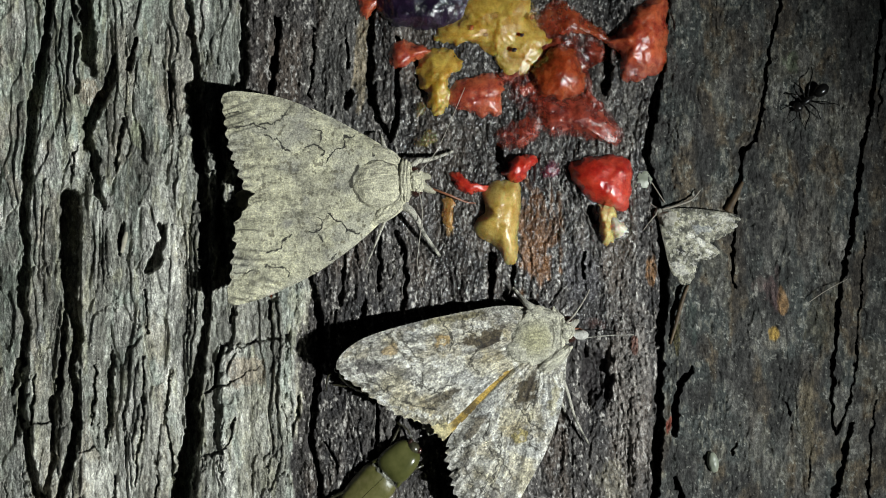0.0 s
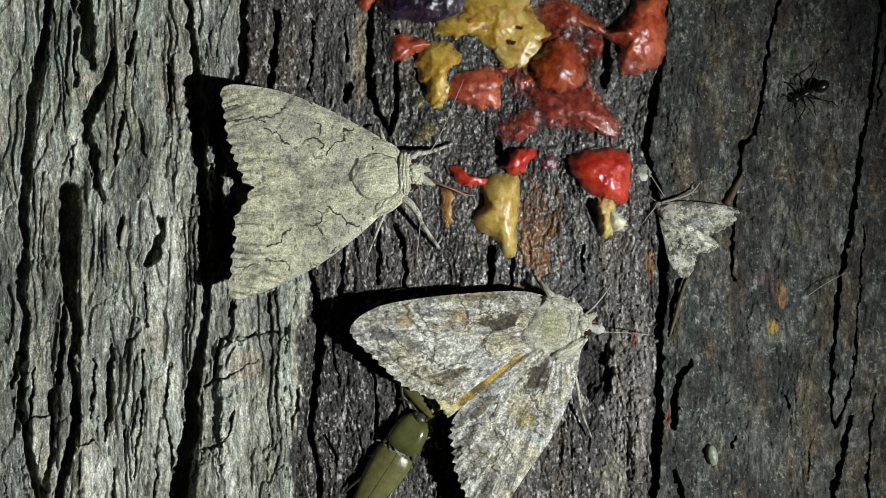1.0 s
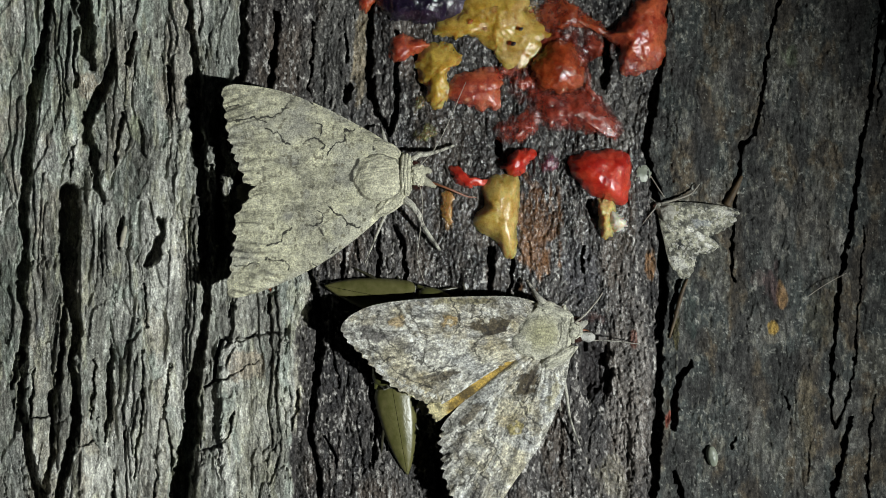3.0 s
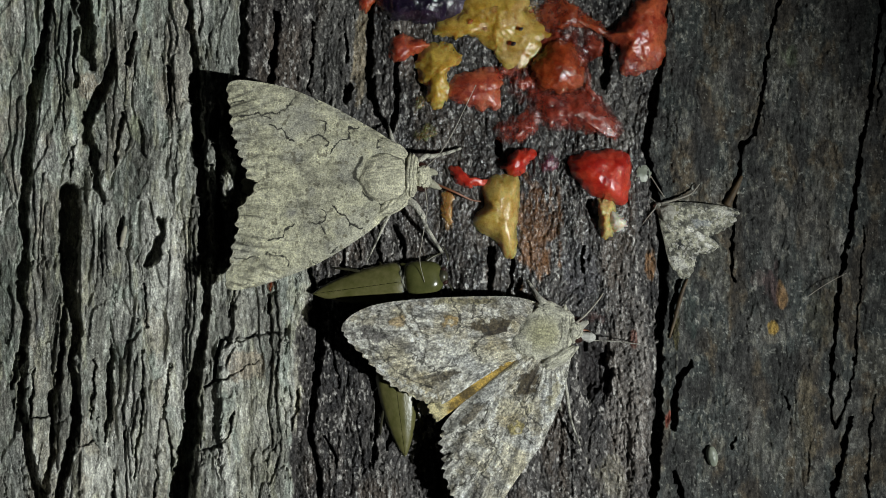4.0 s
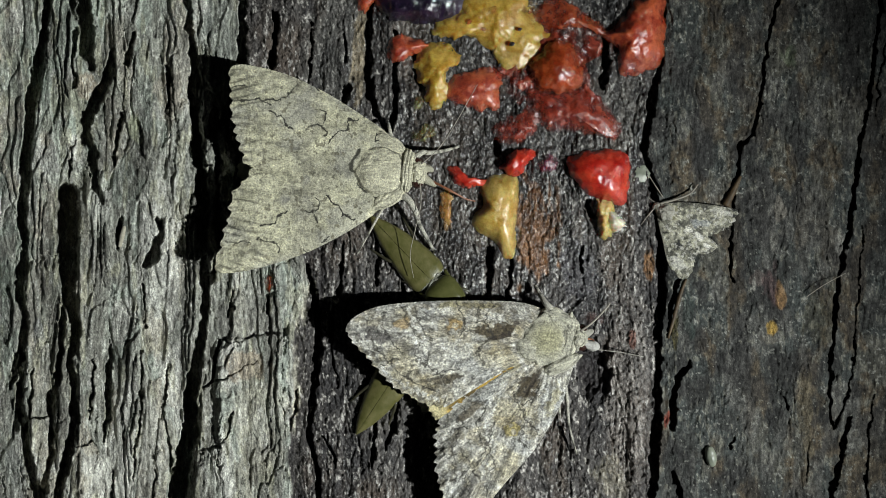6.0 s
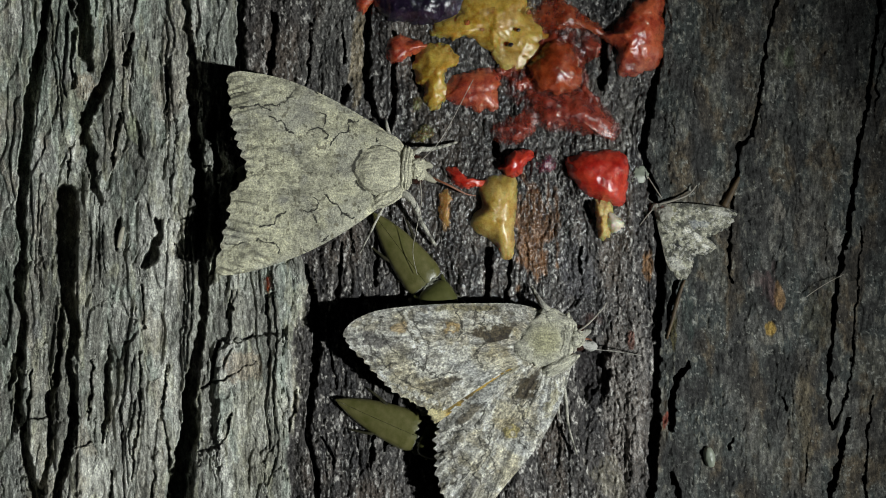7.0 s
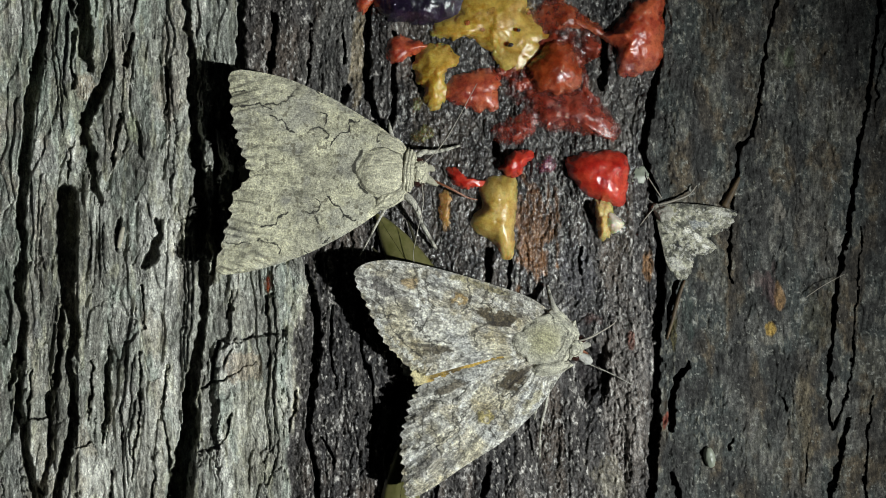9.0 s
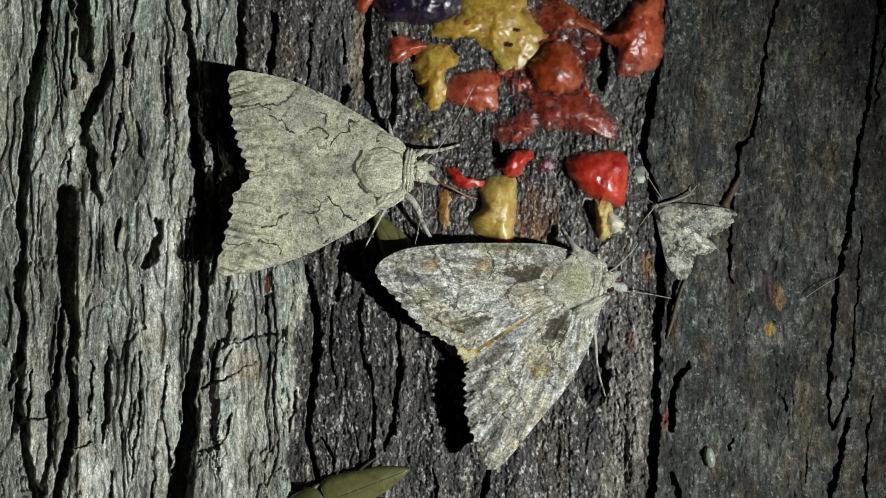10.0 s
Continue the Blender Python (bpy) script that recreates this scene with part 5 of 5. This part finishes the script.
    leg(m, [(1050, 555, 0.0026), (1058, 600, 0.0026), (1062, 650, 0.0014), (1076, 700, 0.0004)], M2, 4)
    leg(m, [(960, 560, 0.0024), (930, 520, 0.0022), (900, 480, 0.0010)], M2, 6)
    return m, up, lo


def small_colour(px, py):
    n = fbm(px / 16, py / 14, 66, 4)[..., None]
    col = np.array((0.27, 0.262, 0.205)) * (1 + 1.1 * n + 1.6 * fbm(px / 5, py / 5, 68, 3)[..., None])
    dark = smooth(0.06, 0.2, fbm(px / 10, py / 9, 76, 4))[..., None] * 0.7
    col = col * (1 - dark) + np.array((0.055, 0.055, 0.048)) * dark
    w = (0.80, 0.78, 0.71)
    col = spots_on(px, py, col, [(1222, 406, 8, 5, 20, w, 0.9), (1240, 420, 9, 5, 50, w, 0.95), (1258, 436, 9, 4, 20, w, 0.95), (1290, 378, 12, 6, -10, w, 0.5),
                                 (1205, 470, 12, 10, 10, w, 0.5), (1275, 372, 12, 6, 10, w, 0.4), (1195, 458, 12, 6, 0, w, 0.5), (1240, 395, 20, 8, 5, (0.34, 0.36, 0.38), 0.6),
                                 (1190, 378, 16, 14, 0, (0.30, 0.28, 0.16), 0.7), (1262, 455, 8, 8, 0, (0.14, 0.13, 0.12), 0.6)])
    snow = smooth(0.20, 0.28, fbm(px / 4, py / 4, 71, 3))[..., None] * 0.55
    col = col * (1 - snow) + np.array((0.70, 0.68, 0.62)) * snow
    return np.clip(col, 0.02, 0.8)


def build_small_moth():
    org = (1175.0, 370.0)
    h0 = float(bark_at(1230, 410))
    m = thing("small_moth", place(org[0], org[1], h0), "small mottled grey and white moth flat on the bark", "moth")
    hh = lambda px, py, t: 0.0012 + 0.0007 * (1 - np.clip(np.hypot(px - 1185, py - 385) / 150, 0, 1)) - 0.0005 * t ** 4
    wing("forewing", [(1166, 366), (1178, 360), (1215, 358), (1260, 362), (1296, 368), (1311, 374), (1308, 386), (1294, 402), (1276, 414), (1256, 420), (1228, 412), (1190, 388)], org, hh, small_colour, m, "mottled grey and white forewing", (5, 9, 7, 3), n=240, rings=60)
    wing("forewing", [(1164, 370), (1176, 374), (1210, 392), (1240, 412), (1262, 424), (1274, 440), (1258, 450), (1236, 452), (1232, 470), (1226, 486), (1212, 496), (1200, 490), (1184, 466), (1174, 425), (1166, 392)], org, lambda px, py, t: hh(px, py, t) - 0.0002, small_colour, m, "mottled grey and white forewing", (5, 10, 8, 3), n=240, rings=60)
    lump("thorax", local(1180, 376, 0.0016, org), (0.0017, 0.0015, 0.0011), FUR_GREY, m, -20, 0.3, 3)
    head = lump("head", local(1164, 366, 0.0012, org), (0.0008, 0.0008, 0.0008), FUR_GREY, m, 0, 0.3, 4)
    rod("antenna", [local(*p, org) for p in ((1164, 362, 0.0014), (1200, 352, 0.0016), (1224, 342, 0.0014), (1238, 326, 0.0008))], [0.0002, 0.0002, 0.00016, 0.0001], HAIR, head, "pale antenna")
    rod("antenna", [local(*p, org) for p in ((1160, 368, 0.0014), (1148, 382, 0.0014), (1136, 398, 0.0008))], [0.0001, 0.0001, 0.00006], HAIR, head, "pale antenna")
    rod("leg", [local(*p, org) for p in ((1164, 360, 0.001), (1150, 350, 0.0008), (1146, 340, 0.0002))], [0.00012, 0.0001, 0.00006], LEG, m)
    return m


pale_moth, pale_up, pale_lo = build_pale_moth()
grey_moth, grey_up, grey_lo = build_grey_moth()
build_small_moth()


# ---- beetles ----
def half_shell(x0, x1, width, height, side, taper_back, taper_front, seed):
    """One wing case: half of a long arched shell, from the tail x0 to the shoulders x1, in plan units."""
    nx, na = 48, 16
    v = []
    for i in range(nx):
        s = i / (nx - 1)
        x = x0 + (x1 - x0) * s
        w = width * (1 - (1 - min(1, s / taper_back)) ** 2.0) ** 0.8
        w *= 1 - 0.16 * max(0, (s - (1 - taper_front)) / taper_front) ** 2
        w = max(w, 0.4)
        for k in range(na):
            a = math.pi / 2 * k / (na - 1)
            y = side * (0.35 + w * math.sin(a) ** 0.9)
            z = height * (0.25 + 0.75 * (w / width)) * math.cos(a) ** 0.8
            z += 0.9 * math.sin(a * 9) * (w / width) * 0.35
            v.append((x * U, y * U, z * U + 0.0003))
    idx = np.arange(nx * na).reshape(nx, na)
    f = np.stack([idx[:-1, :-1], idx[1:, :-1], idx[1:, 1:], idx[:-1, 1:]], -1).reshape(-1, 4)
    return np.array(v), f if side < 0 else f[:, ::-1]


def build_beetle(m, label):
    b = thing("beetle", m, label, "beetle", "olive beetles")
    lump("abdomen", (-0.0022, 0, 0.0007), (0.0062, 0.0021, 0.0005), BEETLE_DARK, b)
    for side in (1, -1):
        v, f = half_shell(-122, 36, 36, 22, side, 1.0, 0.12, 1)
        link_mesh("wing_case", v, f, ELYTRA, b, "matt olive-green wing case")
    lump("scutellum", (0.0037, 0, 0.0014), (0.0007, 0.0022, 0.0008), SCUTELLUM, b, 0, 0.9, 3, "shiny pale waist between shell parts", n=48, rings=30)
    v, f = lump_verts((0.0075, 0, 0.0014), (0.0035, 0.0033, 0.0018), 0, 0.0, n=64, rings=36, power=0.6)
    s = np.clip((v[:, 0] - 0.0040) / 0.0070, 0, 1)
    v[:, 1] *= 1.04 - 0.26 * s ** 1.6
    v[:, 2] *= 1.0 - 0.22 * s ** 2
    pronotum = link_mesh("pronotum", v, f, PRONOTUM, b, "glossy olive pronotum")
    for side in (1, -1):
        rod("pronotum_spine", [(0.0050, side * 0.0026, 0.0014), (0.0038, side * 0.0031, 0.0012)], [0.0006, 0.0002], PRONOTUM, pronotum)
    head = lump("head", (0.0107, 0, 0.0013), (0.0011, 0.0014, 0.0010), BEETLE_DARK, b)
    for side in (1, -1):
        lump("eye", (0.0111, side * 0.0011, 0.0014), (0.0006, 0.0005, 0.0006), EYE, head)
        rod("antenna", [(0.0113, side * 0.0009, 0.0011), (0.0122, side * 0.0028, 0.0012), (0.0116, side * 0.0052, 0.0009)], [0.00018, 0.00016, 0.0001], BEETLE_DARK, head)
        for x, reach in ((0.0070, 0.004), (0.0010, -0.001), (-0.0020, -0.006)):
            rod("leg", [(x, side * 0.0018, 0.0009), (x + reach * 0.4, side * 0.0031, 0.0009), (x + reach, side * 0.0040, 0.0001)], [0.0004, 0.0003, 0.00014], BEETLE_DARK, b)
    return b


beetle_low = build_beetle(place(648, 857, 0), "olive-green long beetle with glossy pronotum crawling on bark")
beetle_high = build_beetle(place(700, 690, 0), "olive-green long beetle creeping out from under a moth")


# ---- ant ----
def build_ant():
    a = thing("ant", place(1428, 176, float(bark_at(1428, 176))), "shiny black ant walking on dark bark", "ant")
    lump("gaster", (-0.0024, 0, 0.0013), (0.0015, 0.0011, 0.0010), ANT_SHELL, a, label="glossy oval gaster")
    lump("petiole", (-0.0006, 0, 0.0010), (0.0003, 0.0004, 0.0006), ANT_SHELL, a, n=20, rings=12)
    lump("thorax", (0.0008, 0, 0.0012), (0.0014, 0.0006, 0.0007), ANT_SHELL, a)
    head = lump("head", (0.0027, 0, 0.0012), (0.0009, 0.0009, 0.0007), ANT_SHELL, a)
    for s in (1, -1):
        rod("antenna", [(0.0033, s * 0.0003, 0.0014), (0.0042, s * 0.0012, 0.0018), (0.0054, s * 0.0014, 0.0008)], [0.0001, 0.00008, 0.00006], ANT_SHELL, head)
        for x, tip in ((0.0014, 0.0036), (0.0007, 0.0002), (0.0001, -0.0040)):
            rod("leg", [(x, s * 0.0004, 0.0010), (x + (tip - x) * 0.3, s * 0.0022, 0.0020), (x + (tip - x) * 0.8, s * 0.0034, 0.0008), (tip, s * 0.0044, 0.0001)], [0.00016, 0.00013, 0.0001, 0.00006], ANT_SHELL, a)
    return a


ant = build_ant()


# ---- small litter on the bark ----
def build_litter():
    def stick(name, pts, rad, mat, label, category):
        o = pts[0]
        h0 = float(bark_at(*o))
        ob = rod(name, [local(x, y, float(bark_at(x, y)) - h0 + 0.0003 + dh, o) for x, y, dh in [(p[0], p[1], p[2] if len(p) > 2 else 0) for p in pts]], [r * U for r in rad], mat, None)
        ob.matrix_world = place(o[0], o[1], h0)
        return tagged(ob, label, category)
    stick("twig", [(1312, 312), (1300, 336), (1284, 366)], (3, 6, 8), TWIG, "short brown twig end stuck in a crack", "twig")
    stick("twig", [(1216, 494), (1206, 520), (1196, 556), (1184, 600)], (2, 4, 4, 2), TWIG, "thin brown bark strip in a crack", "twig")
    stick("bark_sliver", [(223, 400), (219, 416), (214, 438)], (3, 5, 3), SLIVER, "pale loose sliver of bark", "bark sliver")
    stick("hair", [(1428, 526, 0.0006), (1460, 504, 0.0012), (1500, 482, 0.0006)], (0.8, 0.8, 0.6), HAIR, "fine pale plant hair", "hair")
    stick("thread", [(1150, 310, 0.0004), (1164, 332, 0.0008), (1176, 350, 0.0004)], (1, 1, 0.8), HAIR, "fine pale plant thread caught on bark", "thread")
    v, f = lump_verts((0, 0, 0.0006), (0.0010, 0.0019, 0.0008), 12, 0.1)
    ob = link_mesh("seed", v, f, SEED)
    ob.matrix_world = place(1258, 806, float(bark_at(1258, 806)))
    tagged(ob, "pale green oval seed stuck to dark bark", "seed")


build_litter()


# ---- movements ----
# seconds, place, turn; then each forewing's shift right, up and turn on the moth
PALE_ROWS = [
    (0.0, 678.5, 312.2, 5.4, 1.6, -2.4, -2.3, 1.0, 5.1, 2.3), (0.5, 678.8, 312.1, 5.8, 1.9, -2.9, -2.6, 1.0, 5.7, 2.6),
    (2.7, 678.8, 312.1, 5.7, 1.9, -3.1, -2.5, 1.1, 5.8, 2.5), (3.8, 691.1, 311.9, 2.4, -3.2, 0.6, -0.6, 1.7, -1.0, 0.6),
    (4.6, 689.6, 310.6, 3.1, -2.3, -0.8, -0.9, 1.3, -0.4, 0.9), (4.8, 687.1, 303.0, -1.9, -4.0, 3.0, 0.0, 2.1, -1.4, -0.0),
    (5.0, 687.1, 301.9, -2.3, -4.0, 3.0, 0.0, 2.1, -1.4, -0.0), (5.5, 686.1, 302.7, -1.8, -2.8, 0.4, -0.8, 1.9, 0.6, 0.8),
    (5.8, 686.1, 302.0, -1.6, -2.8, 0.4, -0.8, 1.9, 0.6, 0.8), (6.8, 687.4, 296.3, 1.2, 3.4, -2.9, -0.3, -1.5, 1.9, 0.3),
    (7.5, 687.4, 297.2, 0.6, 2.4, -1.4, -0.0, -1.1, 0.9, 0.0), (8.0, 690.0, 300.0, 0.0, 0.0, 0.0, 0.0, 0.0, 0.0, 0.0),
    (8.5, 691.2, 299.8, 0.0, 0.0, 0.0, 0.0, 0.0, 0.0, 0.0), (9.5, 690.9, 299.2, 0.1, 0.2, 0.2, 0.4, -0.3, -0.4, -0.4), (10.0, 691.1, 298.9, 0.5, 0.2, 0.0, 0.1, -0.2, 0.1, -0.1)]
GREY_ROWS = [
    (0.0, 927.9, 598.3, 11.3, 0.0, 3.2, -0.1, 0.1, -3.5, 0.1), (0.3, 928.5, 596.5, 11.0, -0.4, 3.4, 0.0, 0.3, -3.6, 0.0),
    (0.5, 936.9, 588.4, 8.6, -1.4, 3.8, 0.5, 1.3, -3.9, -0.5), (1.0, 956.0, 588.6, 4.6, -1.9, 1.9, -0.5, 1.3, -2.0, 0.5),
    (1.2, 955.0, 589.2, 4.4, -1.9, 1.9, -0.5, 1.3, -2.0, 0.5), (1.5, 945.1, 594.8, 2.9, -1.4, 3.2, 0.6, 1.0, -3.3, -0.6),
    (2.0, 939.0, 598.9, 3.2, -1.4, 1.9, -1.6, 0.2, -2.0, 1.6), (2.7, 939.3, 598.6, 3.2, -1.2, 2.2, -1.6, -0.1, -2.3, 1.6),
    (4.1, 940.8, 598.8, 3.1, -1.3, 1.8, -1.7, -0.1, -1.8, 1.7), (4.3, 965.0, 600.4, -0.2, -1.8, 0.1, 0.4, 1.2, 0.2, -0.4),
    (4.5, 967.3, 600.5, -0.5, -1.8, 0.1, 0.4, 1.2, 0.2, -0.4), (5.0, 962.6, 602.1, -0.3, -1.7, -0.1, 0.3, 1.0, 0.4, -0.3),
    (5.5, 953.6, 605.6, -1.2, -1.9, 0.4, 0.5, 1.3, -0.2, -0.5), (7.0, 948.0, 608.0, 0.5, -1.6, 0.2, 0.4, 1.0, -0.1, -0.4),
    (8.0, 947.2, 609.4, -0.2, -1.5, 0.6, 0.4, 0.8, -0.4, -0.4), (8.3, 962.0, 607.8, -4.2, -1.7, -0.4, -0.1, 1.6, 0.5, 0.1),
    (8.6, 966.3, 607.3, -5.3, -1.7, -0.4, -0.1, 1.6, 0.5, 0.1), (8.8, 956.0, 605.0, -9.5, -1.8, -0.2, 0.0, 1.7, 0.2, 0.0),
    (9.0, 944.2, 601.3, -17.1, -2.0, 0.0, 0.2, 1.8, -0.2, -0.2), (9.4, 949.0, 593.0, -16.0, -2.0, 0.0, 0.2, 1.8, -0.2, -0.2),
    (9.5, 963.2, 569.8, -7.7, -2.2, -1.1, -0.4, 2.1, 0.9, 0.4), (9.7, 995.0, 515.0, -1.5, -1.0, -0.5, -0.2, 1.0, 0.4, 0.2), (9.8, 999.0, 506.5, -0.3, 0.0, 0.0, 0.0, 0.0, 0.0, 0.0), (10.0, 1000.0, 505.0, 0.0, 0.0, 0.0, 0.0, 0.0, 0.0, 0.0)]
# seconds, middle, heading in degrees from the right, turning left
LOW_ROWS = [
    (0.0, 653, 853, 44), (0.3, 673, 832, 52), (0.5, 678, 810, 60), (0.6, 686, 794, 62), (0.9, 685, 833, 56), (1.0, 684, 830, 57), (1.2, 696, 798, 62), (1.5, 722, 758, 68), (1.8, 724, 760, 75), (2.1, 725, 739, 80), (2.4, 718, 748, 88), (2.7, 704, 732, 101),
    (3.8, 700, 702, 93), (4.0, 703, 686, 97), (4.2, 696, 657, 105), (4.6, 692, 641, 106), (5.0, 701, 633, 104), (5.2, 700, 650, 94), (5.4, 696, 670, 80), (5.5, 692, 660, 77), (5.7, 692, 646, 78), (6.2, 708, 690, 34),
    (6.8, 718, 746, -11), (7.0, 711, 752, -23), (7.2, 710, 768, -42), (7.4, 709, 784, -58), (7.6, 709, 786, -71), (7.8, 717, 815, -80), (8.0, 721, 826, -78), (8.3, 728, 840, -69), (8.6, 705, 862, -66),
    (8.8, 718, 862, -78), (9.1, 700, 888, -108), (9.4, 642, 868, -139), (9.6, 648, 846, -152), (9.8, 629, 862, -156), (10.0, 617, 867, -160)]
HIGH_ROWS = [
    (0.0, 704, 674, 158), (0.8, 704, 662, 135), (1.0, 720, 640, 116), (1.2, 736, 598, 97), (1.4, 736, 576, 78), (1.6, 734, 536, 52), (1.8, 732, 516, 22), (2.0, 720, 544, 8), (2.4, 706, 541, -11), (2.7, 703, 538, -11),
    (3.8, 675, 500, 1), (4.0, 676, 503, 8), (4.2, 666, 490, 5), (4.6, 656, 474, -13), (4.8, 670, 468, -28), (5.0, 684, 466, -41), (5.5, 734, 470, -44), (5.7, 741, 470, -45), (6.8, 739, 471, -51), (7.6, 737, 477, -57), (8.5, 737, 478, -57), (10.0, 732, 476, -57)]
ANT_ROWS = [
    (0.0, 1427, 166, -144), (0.6, 1428, 166, -146), (1.2, 1426, 168, -158), (1.4, 1450, 184, -98), (1.6, 1484, 196, -45), (1.8, 1504, 190, -38), (2.0, 1502, 166, 3), (2.2, 1518, 122, 44),
    (2.4, 1546, 90, 70), (2.7, 1549, 92, 65), (3.0, 1575, 40, 68), (3.4, 1600, -20, 75), (10.0, 1605, -30, 75)]


def motions():
    for body, wings, rows in ((pale_moth, (pale_up, pale_lo), PALE_ROWS), (grey_moth, (grey_up, grey_lo), GREY_ROWS)):
        walk(body, [(r[0], place(r[1], r[2], 0.0, r[3])) for r in rows])
        for i, w in enumerate(wings):
            walk(w, [(r[0], pose(r[4 + 3 * i] * U, r[5 + 3 * i] * U, 0, 0, 0, r[6 + 3 * i])) for r in rows])
    for body, rows in ((beetle_low, LOW_ROWS), (beetle_high, HIGH_ROWS), (ant, ANT_ROWS)):
        walk(body, [(t, place(x, y, float(bark_at(x, y)), deg)) for t, x, y, deg in rows])


motions()
